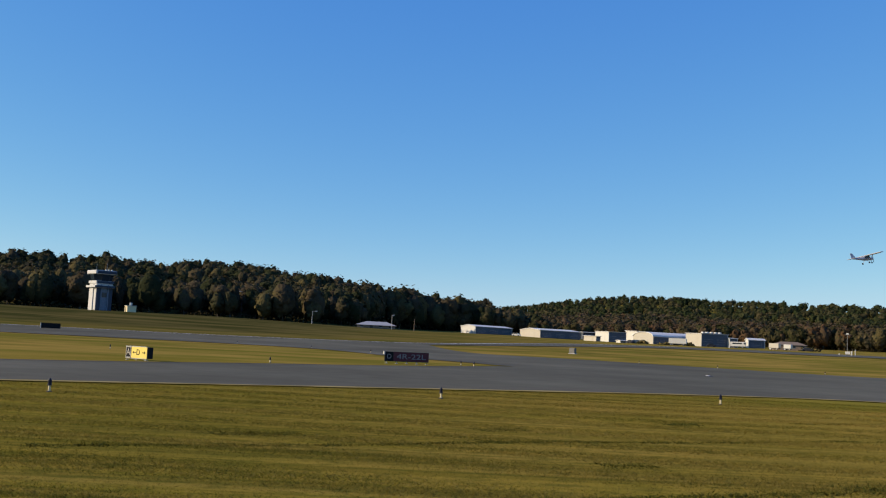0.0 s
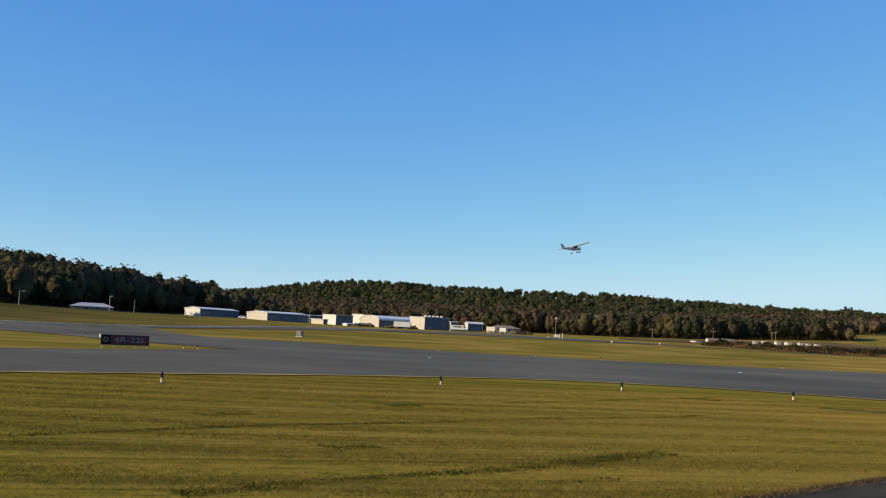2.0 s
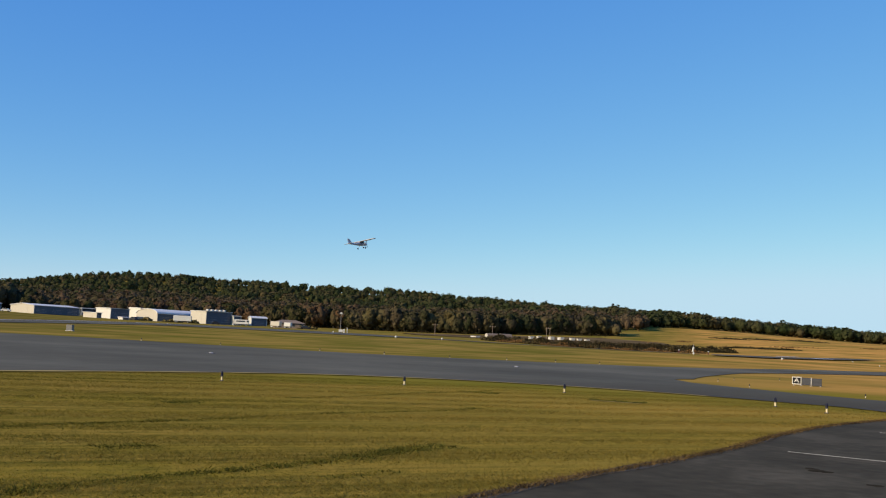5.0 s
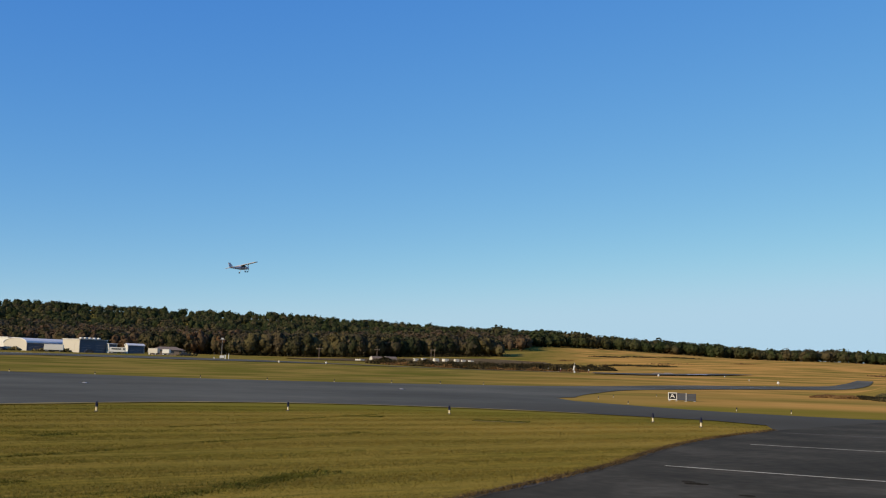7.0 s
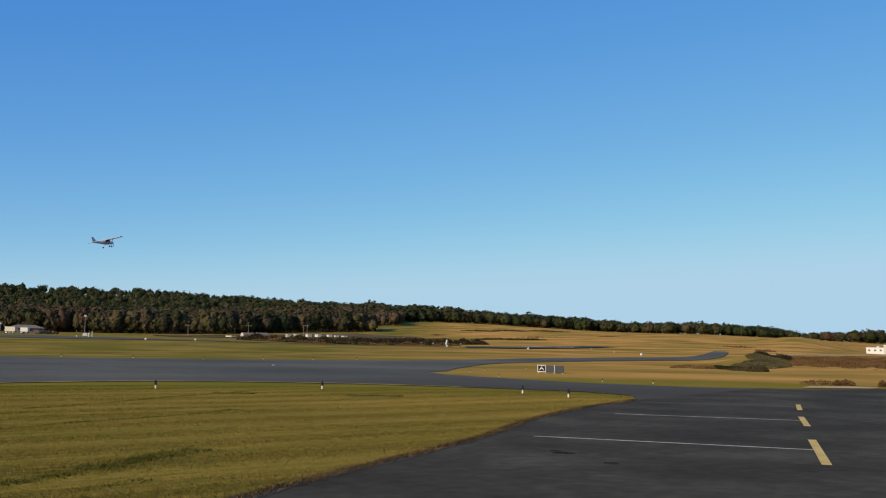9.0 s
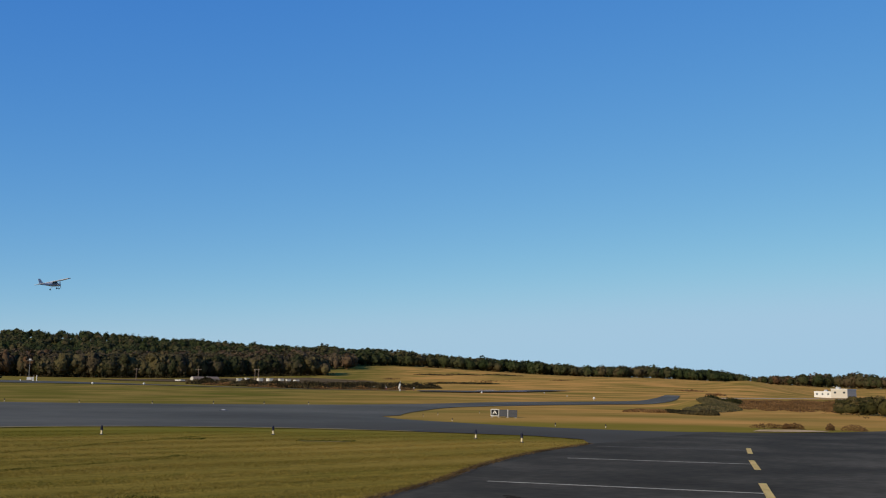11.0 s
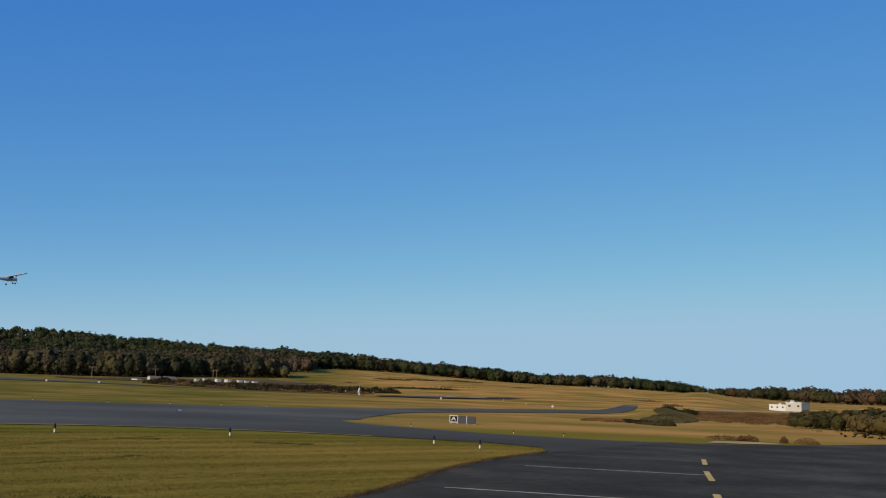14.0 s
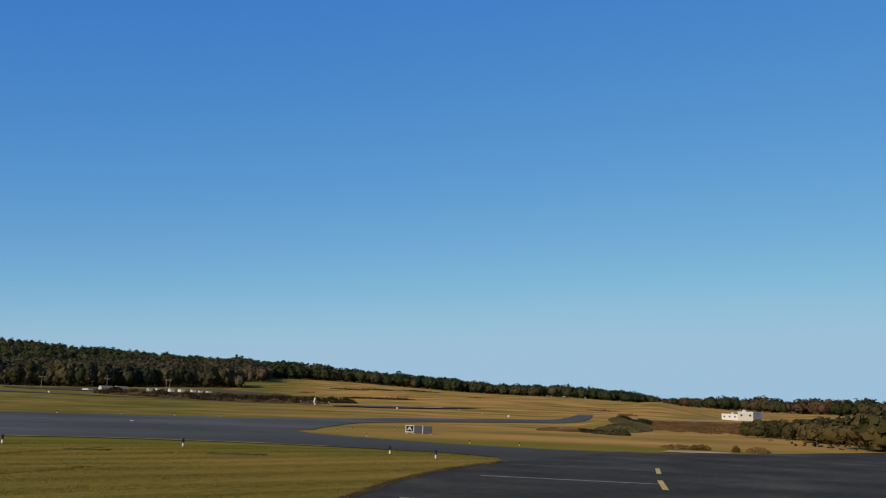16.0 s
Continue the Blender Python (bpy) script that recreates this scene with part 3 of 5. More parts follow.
def wood(name, az0, az1, r0, r1, number, height, detail, mat, label, front=None, round_=0.33, power=1.5, cores=1, fine=1.9):
    """A stretch of wood between two bearings and two distances; height and front edge may follow the bearing."""
    az = az0 + (az1 - az0) * rng.random(number)
    lo = np.array([front(a) for a in az]) if front else np.full(number, float(r0))
    r = lo + (r1 - lo) * rng.random(number) ** power
    x, y = -r * np.sin(np.radians(az)), r * np.cos(np.radians(az))
    z = ground(x, y)
    h = np.array([height(a) for a in az]) * (0.70 + 0.36 * rng.random(number)) * np.where(rng.random(number) < 0.05, 1.12, 1.0)
    h *= 1.0 + 0.06 * np.sin(x * 0.07 + 2 * np.sin(y * 0.03)) + 0.05 * np.sin(x * 0.023 + y * 0.017)
    base = np.column_stack([x, y, z])
    wide = h * (round_ + 0.10 * rng.random(number))
    narrow = np.where(rng.random(number) < 0.14, 0.62, 1.0)          # a few firs stand slimmer
    wide *= narrow
    hue = rng.random(number)
    e = tagged(new(name), label, "woods", kind="stuff")
    # each crown: one main mass, and smaller ones set about its shoulders
    cc, rr, tt = [], [], []
    for k in range(cores):
        if k == 0:
            off, up, w, tall = np.zeros((number, 2)), h * 0.50, wide * 0.90, h * 0.48
        else:
            a = rng.random(number) * 6.283
            off = np.column_stack([np.cos(a), np.sin(a)]) * (wide * (0.35 + 0.3 * rng.random(number)))[:, None]
            up, w, tall = h * (0.38 + 0.42 * rng.random(number)), wide * (0.42 + 0.2 * rng.random(number)), h * (0.16 + 0.1 * rng.random(number))
        cc.append(np.column_stack([x + off[:, 0], y + off[:, 1], z + up]))
        rr.append(np.column_stack([w, w, tall]))
        tt.append(np.clip(hue + rng.normal(0, 0.05, number), 0, 1))
    c, rad, tint = np.concatenate(cc), np.concatenate(rr), np.concatenate(tt)
    lumps("crowns", c, rad, mat, e, tint, 2 if cores > 1 else 1)
    # leafy sprays that break up the outline of every mass
    m = max(1, detail // cores)
    u = rng.normal(0, 1, (len(c), m, 3))
    u[:, :, 2] += 0.25
    u /= np.linalg.norm(u, axis=2, keepdims=True)
    p = c[:, None] + u * rad[:, None] * (0.76 + 0.32 * rng.random((len(c), m, 1)))
    p[:, :, 2] = np.maximum(p[:, :, 2], np.tile(z, cores)[:, None] + 0.2)
    size = rad[:, None, 0] * (fine / math.sqrt(m)) * (0.5 + 0.8 * rng.random((len(c), m)))
    sprays("foliage", p.reshape(-1, 3), u.reshape(-1, 3), size.ravel(), mat, e, np.clip(np.repeat(tint, m) + rng.normal(0, 0.06, len(c) * m), 0, 1))
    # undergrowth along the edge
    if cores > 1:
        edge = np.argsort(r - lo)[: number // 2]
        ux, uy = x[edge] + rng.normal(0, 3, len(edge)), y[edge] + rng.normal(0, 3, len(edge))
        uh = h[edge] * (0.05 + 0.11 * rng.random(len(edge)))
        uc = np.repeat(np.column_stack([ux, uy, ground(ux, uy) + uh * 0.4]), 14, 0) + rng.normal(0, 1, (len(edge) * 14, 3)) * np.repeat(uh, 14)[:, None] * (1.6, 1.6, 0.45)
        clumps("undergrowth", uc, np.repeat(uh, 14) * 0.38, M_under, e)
        trunks("trunks", base[edge], h[edge], h[edge] * 0.014 + 0.05, M_bark, e)
    return e


def knots(*pairs):
    xs, ys = [-p[0] for p in pairs], [p[1] for p in pairs]
    return lambda a: float(np.interp(-a, xs, ys))


EDGE = knots((36, 400), (8, 405), (5, 430), (3.4, 565), (0.5, 590), (-6, 600))
TALL = knots((36, 15.5), (24, 15.3), (19.5, 15.6), (18.5, 17), (17.5, 15.6), (13, 15.6), (11, 15.6), (8, 16), (5, 19.5), (3, 23.5), (1, 25), (-1, 22.5), (-3, 18), (-5, 15), (-6, 13))
wood("near_wood", 36, -6, 400, 650, 1150, TALL, 150, M_leaf_dark, "dark green trees on a low rise at the airfield's edge", EDGE, 0.30, 0.85, 3, 1.35)
wood("near_brown_wood", 36, -6, 400, 640, 260, lambda a: TALL(a) * 0.80, 150, M_leaf_dark, "bare brown autumn trees among the dark green ones", EDGE, 0.30, 1.1, 3, 1.35)
wood("hill_wood", 4, -40, 620, 1000, 2600, knots((8, 11.5), (-40, 12.5)), 56, M_leaf_tan, "bare tan and russet autumn woods on a lower slope", knots((8, 640), (-5, 640), (-20, 640), (-32, 650), (-36, 690), (-40, 780)), 0.38, 0.9)
wood("hilltop_wood", 4, -42, 900, 1650, 2400, knots((8, 12.5), (-40, 12.5)), 46, M_leaf_green, "dark green woods on top of a low hill", None, 0.44, 1.0)
FRONT_TALL, FRONT_EDGE = knots((-5, 9.5), (-12, 10), (-18, 12), (-24, 14), (-36, 14)), knots((-3, 585), (-20, 590), (-30, 600), (-36, 640), (-38.5, 700))
wood("wood_front", -5, -24, 590, 640, 420, FRONT_TALL, 150, M_leaf, "bare and russet autumn trees behind the hangars", FRONT_EDGE, 0.33, 1.5, 3)
wood("wood_front_dark", -23, -38.5, 590, 640, 400, FRONT_TALL, 150, M_leaf_dark, "dark trees with a few russet crowns behind the field", FRONT_EDGE, 0.35, 1.5, 3)
wood("ridge_wood", -38, -62.3, 900, 1200, 900, knots((-38, 16), (-46, 11.5), (-50, 12.5), (-53, 10.5), (-57, 12.5), (-60, 11), (-61, 10.5), (-63, 6)), 60, M_leaf_green, "dark tree line on the crest of a dry slope", knots((-38, 840), (-42, 905), (-50, 960), (-62, 1000)), 0.50)
wood("far_wood", -62.5, -85, 900, 1400, 700, knots((-62.5, 7.5), (-66, 13), (-85, 17)), 60, M_leaf, "far autumn woods beyond the slope", knots((-62.5, 1050), (-85, 700)), 0.50)
wood("roadside_thicket", -66.7, -82, 75, 180, 300, knots((-66.7, 1.1), (-68, 1.6), (-71, 2.2), (-82, 3.4)), 270, M_thicket, "dark olive thicket beside the road", knots((-66.7, 118), (-69, 108), (-71.5, 90), (-75, 72), (-82, 66)), 0.75, 1.0, 3, 2.0)


def scrub(name, spots, number, size, height, mat, label):
    """Low scrub scattered over patches given as bearing, distance, spread in bearing, spread in distance."""
    cs, ss = [], []
    for az, r, da, dr in spots:
        n = number
        out, turn = 1.9 * rng.random(n) ** 0.7, rng.random(n) * 6.283
        e0, e1 = out * np.cos(turn), out * np.sin(turn)
        x, y = -(r + dr * 0.6 * e1) * np.sin(np.radians(az + da * 0.6 * e0)), (r + dr * 0.6 * e1) * np.cos(np.radians(az + da * 0.6 * e0))
        hump = (0.35 + 0.65 * (0.5 + 0.5 * np.sin(x * 0.8 + 2 * np.sin(y * 0.5)))) * (0.15 + 1.05 * np.sqrt(1 - (out / 1.91) ** 2))
        cs.append(np.column_stack([x, y, ground(x, y) + height * hump * rng.random(n) ** 0.7]))
        ss.append(size * (0.5 + rng.random(n)))
    ob = clumps(name, np.concatenate(cs), np.concatenate(ss), mat)
    return tagged(ob, label, "scrub", kind="stuff")


scrub("ditch_scrub", [(-59.6, 116, 0.8, 6), (-60.3, 124, 1.0, 9), (-60.9, 134, 0.9, 12), (-60.6, 146, 1.0, 14), (-61.2, 158, 0.6, 10)], 4200, 0.09, 0.42, M_bush, "dull olive scrub on the bank above a ditch")
scrub("ditch_shrubs", [(-60.3, 166, 0.7, 6), (-61.4, 166, 0.6, 7), (-61.0, 172, 0.9, 5)], 900, 0.16, 1.0, M_thicket, "taller dark olive bushes on the bank")
# dark growth in place of the shade inside the ditch's hollow
scrub("ditch_shade", [(-58.5, 107, 0.7, 1.8), (-59.3, 104.5, 0.7, 1.8), (-60.0, 102.5, 0.6, 1.6)], 2400, 0.10, 0.50, M_thorn, "dense dark growth in a ditch, standing in for its shade")
scrub("ditch_mouth_brush", [(-57.3, 107, 0.8, 1.6), (-56.2, 108, 0.7, 1.2)], 1300, 0.07, 0.26, M_brown_bush, "brown brush at the shallow end of a ditch")
scrub("brown_bank_scrub", [(-62.2, 176, 0.8, 34), (-63.4, 172, 1.0, 36), (-65, 170, 1.2, 38), (-67, 165, 1.2, 36)], 4200, 0.11, 0.42, M_brown_bush, "low reddish-brown brush on the bank below the road")
scrub("weeds_by_apron", [(-63.4, 62.8, 1.0, 1.2), (-64.6, 62.2, 0.45, 0.8), (-64.2, 62.6, 0.2, 0.6), (-66.4, 62, 0.2, 0.7), (-67.6, 62, 0.6, 1.0)], 420, 0.035, 0.34, M_brown_bush, "dry brown weeds beside the asphalt")
scrub("embankment_brush", [(a, 300 + 4 * abs(a + 37), 1.2, 9) for a in (-32, -34, -36, -37.5, -39, -40, -41, -42)] + [(-40.5, 345, 1.6, 12), (-42.5, 352, 1.5, 10), (-44, 360, 1.0, 8)], 1900, 0.27, 1.9, M_thorn, "dark brush along an embankment")
scrub("embankment_grass", [(a, 293 + 4 * abs(a + 37), 1.3, 5) for a in (-33, -35.5, -38, -40, -42)], 900, 0.22, 1.0, M_brown_bush, "brown dry growth before the dark brush")
scrub("hangar_hedge", [(-11.6, 505, 0.35, 4), (-13.1, 500, 0.5, 4), (-14.2, 505, 0.3, 4), (-20.6, 500, 0.5, 5)], 60, 0.75, 1.6, M_bush, "dark low bushes in front of the hangars")
scrub("slope_brush", [(-40.3, 560, 0.7, 10), (-42.2, 600, 0.5, 8), (-45, 520, 1.4, 8), (-60.5, 330, 0.5, 8), (-48, 560, 1.2, 8), (-59.2, 400, 0.8, 10), (-52, 600, 0.6, 8)], 90, 0.34, 0.5, M_brown_bush, "scattered brown brush on the dry slope")
scrub("terrace_brush", [(-44.6, 705, 1.0, 7), (-46.4, 735, 1.0, 7), (-48.6, 775, 1.1, 7), (-45.5, 497, 1.1, 4), (-47.3, 485, 1.0, 4)], 420, 0.42, 0.7, M_thorn, "dark brush lines along terraces of the dry slope")


# ---------------- mown grass near the apron ----------------
near_patch = [Vector((p[0], p[1])) for p in NEAR_EDGE + APRON_EDGE[1:]]


def inside(outline, x, y):
    ex, ey = np.array([p[0] for p in outline]), np.array([p[1] for p in outline])
    x2, y2 = np.roll(ex, -1), np.roll(ey, -1)
    hit = np.zeros(len(x), int)
    for i in range(len(ex)):
        c = (ey[i] > y) != (y2[i] > y)
        hit += c & (x < (x2[i] - ex[i]) * (y - ey[i]) / (y2[i] - ey[i] if y2[i] != ey[i] else 1e-9) + ex[i])
    return hit % 2 == 1


def blades(name, x, y, tall, wide, mat, label, lift=0.0):
    """Blades of grass, one leaning triangle each."""
    n = len(x)
    a = rng.random(n) * 3.1416
    lean = rng.normal(0, 1.5, (n, 2)) * tall[:, None]
    z = ground(x, y) + lift
    w = np.column_stack([np.cos(a), np.sin(a)]) * wide[:, None] / 2
    p0 = np.column_stack([x - w[:, 0], y - w[:, 1], z])
    p1 = np.column_stack([x + w[:, 0], y + w[:, 1], z])
    p2 = np.column_stack([x + lean[:, 0], y + lean[:, 1], z + tall])
    v = np.stack([p0, p1, p2], 1).reshape(-1, 3)
    ob = quick(name, v, np.arange(3 * n).reshape(-1, 3), mat)
    return tagged(ob, label, "grass", kind="stuff")


def mown(x, y):
    """Height of the mown sward: low rows across the field."""
    row = y + 0.12 * x + 0.5 * np.sin(x * 0.13 + 1) + 0.25 * np.sin(x * 0.41)
    return 0.55 + 0.45 * np.sin(row * 2.6 + 0.8 * np.sin(row * 0.7))


n = 680000
r_ = 8.5 + 36 * rng.random(n) ** 1.15
a_ = np.radians(30 - 92 * rng.random(n))
x_, y_ = -r_ * np.sin(a_), r_ * np.cos(a_)
keep = inside(near_patch, x_, y_) & (rng.random(n) < 0.55 + 0.45 * mown(x_, y_))
x_, y_, r_ = x_[keep], y_[keep], r_[keep]
blades("grass", x_, y_, (0.008 + 0.022 * mown(x_, y_)) * (0.5 + 0.9 * rng.random(len(x_))), 0.006 + 0.0006 * r_, M_blade, "short mown grass in faint rows, yellowing")
# dry fringe where the turf overhangs the apron
fx, fy = [], []
for i in range(len(APRON_EDGE) - 1):
    a, b = APRON_EDGE[i], APRON_EDGE[i + 1]
    if a.x < 2:
        continue
    m_ = int((b - a).length * 420)
    t = rng.random(m_)
    s = rng.normal(0.0, 0.05, m_) + 0.06 * np.sin(np.linspace(0, 9, m_))
    d = (b - a).normalized()
    fx.append(a.x + (b.x - a.x) * t - (-d.y) * s)
    fy.append(a.y + (b.y - a.y) * t - d.x * s)
fx, fy = np.concatenate(fx), np.concatenate(fy)
blades("edge_grass", fx, fy, 0.02 + 0.05 * rng.random(len(fx)), np.full(len(fx), 0.014), M_straw, "ragged dry brown grass overhanging the asphalt edge", 0.03)


# tufts left standing in hollows and along an old furrow
def tuft_line(name, a, b, width, number, tall, mat, label):
    t = rng.random(number)
    along = np.array(a)[None] + (np.array(b) - np.array(a))[None] * t[:, None]
    gaps = np.clip(0.45 + 0.75 * np.sin(t * 37 + 3 * np.sin(t * 11)), 0.05, 1)
    off = rng.normal(0, width, number)
    d = np.array(b) - np.array(a)
    d = d / np.linalg.norm(d)
    px, py = along[:, 0] - d[1] * off, along[:, 1] + d[0] * off + 0.15 * np.sin(along[:, 0] * 0.9)
    return blades(name, px, py, tall * (0.3 + 0.7 * gaps * rng.random(number)), np.full(number, 0.02), mat, label, 0.0)


M_tuft = material("rank_dark_grass", [(0.045, 0.050, 0.009), (0.085, 0.078, 0.014), (0.15, 0.125, 0.024)], 0.6, 0.95, island=0.4, spec=0.0)
M_furrow = material("dark_green_grass", [(0.030, 0.038, 0.009), (0.062, 0.070, 0.014), (0.15, 0.13, 0.026)], 0.6, 0.95, island=0.6, spec=0.0)
tuft_line("furrow_grass", (0.3, 10.9), (7.9, 15.0), 0.13, 3600, 0.06, M_tuft, "dark rank grass along an old furrow")
tuft_line("furrow_grass", (5.8, 13.95), (8.5, 15.25), 0.24, 1300, 0.06, M_furrow, "denser dark green tufts in a furrow")
tuft_line("furrow_grass", (4.1, 11.8), (6.1, 12.55), 0.10, 420, 0.04, M_tuft, "short stretch of dark grass beside a furrow")
for a, b in (((-6.0, 14.4), (0.45, 17.8)), ((0.45, 17.8), (4.65, 19.95)), ((4.65, 19.95), (14.5, 24.2)), ((9.7, 27.0), (20.5, 33.6))):
    tuft_line("mowing_edge_grass", a, b, 0.10, 1700, 0.05, M_tuft, "thin dark line left by the mower")
for a, b, n_, tall, mat in (((-3.9, 17.4), (-2.4, 18.2), 420, 0.06, M_tuft), ((2.6, 15.35), (3.5, 15.65), 420, 0.05, M_tuft), ((0.9, 20.45), (1.9, 21.2), 420, 0.05, M_tuft),
                            ((5.7, 24.75), (6.6, 25.2), 420, 0.06, M_furrow), ((18.5, 32.9), (19.6, 31.8), 700, 0.08, M_furrow), ((22.0, 29.1), (23.4, 27.6), 900, 0.09, M_furrow)):
    tuft_line("hollow_grass", a, b, 0.2, n_, tall, mat, "dark rank grass in a small hollow")
bare = sheet("bare_spot", [Vector(p) for p in ((21.75, 28.9), (22.9, 27.5), (23.0, 27.35), (22.85, 27.35), (21.7, 28.6))], M_lit_straw_dirt, 0.02)
tagged(bare, "pale bare soil beside a small hollow", "dirt", kind="structure")


# ---------------- airfield lights ----------------
def taxi_light(m, tall=0.36):
    e = thing("taxiway_light", m, "blue taxiway edge light on a short pale stem in grass", "airfield light", "taxiway edge lights")
    k = tall / 0.36
    part("base_plate", tubed((0, 0, 0), (0, 0, 0.03), 0.075 * k, 0.07 * k, 14), M_slate, e)
    part("stem", tubed((0, 0, 0.03), (0, 0, 0.17 * k), 0.03 * k, 0.03 * k, 12), M_stem, e, "pale sunlit stem")
    bm = tubed((0, 0, 0.17 * k), (0, 0, 0.215 * k), 0.056 * k, 0.056 * k, 14)
    part("collar", bm, M_dark, e)
    bm = tubed((0, 0, 0.215 * k), (0, 0, 0.31 * k), 0.048 * k, 0.046 * k, 14)
    tube(bm, (0, 0, 0.31 * k), (0, 0, 0.36 * k), 0.042 * k, 0.022 * k, 14)
    part("lens", bm, M_blue_lens, e, "dark blue glass lens")
    return e


first = taxi_light(Matrix.Translation(at(21.26, 27.9)))
for az, r in ((-0.28, 31.2), (-16.0, 37.3), (-26.35, 40.5), (-35.57, 41.2), (-47.1, 40.0), (-49.72, 37.5), (18.33, 84.5), (9.6, 62), (-1.35, 80), (-2.1, 79),
              (-21.4, 120), (-25.1, 117), (-28.9, 115), (-32.2, 119), (-35.0, 122), (-37.5, 124), (-44.06, 77), (-44.91, 84), (-45.73, 64.5), (-47.3, 92), (-51.63, 57.0), (-54.47, 56.0), (7.3, 130), (3.9, 118), (11.5, 140), (-11.5, 132), (-15.8, 126)):
    small = 0.6 if az < -40 and 50 < r < 100 else 1.0
    copy_thing(first, Matrix.Translation(at(az, r)) @ pose(0, 0, 0, 0, 0, az) @ Matrix.Scale(small, 4))


def flush_light(m):
    e = thing("pavement_light", m, "low steel light set into the taxiway asphalt", "airfield light", "pavement lights")
    part("rim", tubed((0, 0, 0), (0, 0, 0.03), 0.42, 0.38, 18), M_dark, e)
    part("dome", tubed((0, 0, 0.03), (0, 0, 0.08), 0.2, 0.13, 18), M_concrete, e)
    return e


fl = flush_light(Matrix.Translation(at(-32.77, 88.7, 0.045)))
for az, r in ((-15.3, 84.0),):
    copy_thing(fl, Matrix.Translation(at(az, r, 0.045)))


def ball_light(m, s=1.0):
    e = thing("runway_light", m, "white frangible runway edge light in far grass", "airfield light", "runway lights")
    part("stem", tubed((0, 0, 0), (0, 0, 0.3 * s), 0.06 * s, 0.06 * s, 8), M_steel, e)
    bm = bmesh.new()
    bmesh.ops.create_icosphere(bm, subdivisions=2, radius=0.36 * s)
    bmesh.ops.translate(bm, verts=bm.verts, vec=(0, 0, 0.5 * s))
    part("globe", bm, M_white, e)
    return e


bl = ball_light(Matrix.Translation(at(-25.72, 250)), 0.75)
for az, r in ((-28.4, 262), (-47.41, 262), (-42.7, 268), (-53.82, 205), (-51.0, 300), (-52.3, 255)):
    copy_thing(bl, Matrix.Translation(at(az, r)) @ Matrix.Scale(0.5 if -52.5 < az < -50.5 else 1.0, 4))


# ---------------- signs ----------------
def letters(text, size, m, mat, parent, name="lettering"):
    cu = bpy.data.curves.new("text", "FONT")
    cu.body, cu.size, cu.align_x, cu.align_y, cu.extrude = text, size, "CENTER", "CENTER", 0.004
    tmp = bpy.data.objects.new("text", cu)
    scene.collection.objects.link(tmp)
    me = bpy.data.meshes.new_from_object(tmp.evaluated_get(bpy.context.evaluated_depsgraph_get()))
    bpy.data.objects.remove(tmp)
    me.materials.clear()
    me.materials.append(mat)
    ob = new(name, me)
    ob.parent = parent
    ob.matrix_local = m
    return ob


def panel_sign(parent, x0, x1, z0, z1, face, rim=M_dark, name="panel"):
    p = part(name, boxed(x0, -0.06, z0, x1, 0.06, z1, 0.012), face, parent)
    part("top_rail", boxed(x0, -0.075, z1, x1, 0.075, z1 + 0.03), rim, p)
    part("bottom_rail", boxed(x0, -0.075, z0 - 0.03, x1, 0.075, z0), rim, p)
    return p


def legs(parent, xs, z):
    for x in xs:
        part("leg", tubed((x, 0, 0), (x, 0, z), 0.03, 0.03, 8), M_steel, parent)
        part("foot", boxed(x - 0.09, -0.09, 0, x + 0.09, 0.09, 0.02), M_concrete, parent)


def arrow(parent, x, z, s, way, mat):
    bm = boxed(x - 0.13 * s, -0.068, z - 0.022 * s, x + 0.13 * s, -0.061, z + 0.022 * s)
    tip = x + way * 0.17 * s
    v = [bm.verts.new((tip, -0.0685, z)), bm.verts.new((tip - way * 0.11 * s, -0.0685, z + 0.09 * s)), bm.verts.new((tip - way * 0.11 * s, -0.0685, z - 0.09 * s))]
    bm.faces.new(v)
    return part("arrow", bm, mat, parent)


FRONT = pose(0, -0.064, 0, 90, 0, 0)
sign = thing("direction_sign", facing(16.9, 56.5, -50) @ Matrix.Diagonal((0.82, 0.82, 0.88, 1)), "black A panel beside a sunlit yellow D panel with arrows", "sign")
pa = panel_sign(sign, -1.05, -0.52, 0.12, 0.82, M_black, M_steel)
letters("A", 0.56, pose(-0.785, -0.066, 0.47, 90), M_cream, pa)
for x0, x1, z0, z1 in ((-1.03, -0.54, 0.14, 0.17), (-1.03, -0.54, 0.77, 0.80), (-1.03, -1.0, 0.14, 0.8), (-0.57, -0.54, 0.14, 0.8)):
    part("border", boxed(x0, -0.067, z0, x1, -0.061, z1), M_white, pa)
pb = panel_sign(sign, -0.5, 1.05, 0.12, 0.82, M_yellow, M_steel)
letters("D", 0.5, pose(0.18, -0.066, 0.47, 90), M_black, pb)
arrow(pb, -0.2, 0.47, 1.0, -1, M_black)
arrow(pb, 0.72, 0.47, 1.0, 1, M_black)
pc = part("side_panel", boxed(1.06, -0.06, 0.12, 1.14, 0.38, 0.82, 0.01), M_black, sign, "dark end panel turned away")
legs(sign, (-0.95, 0.0, 0.95), 0.12)

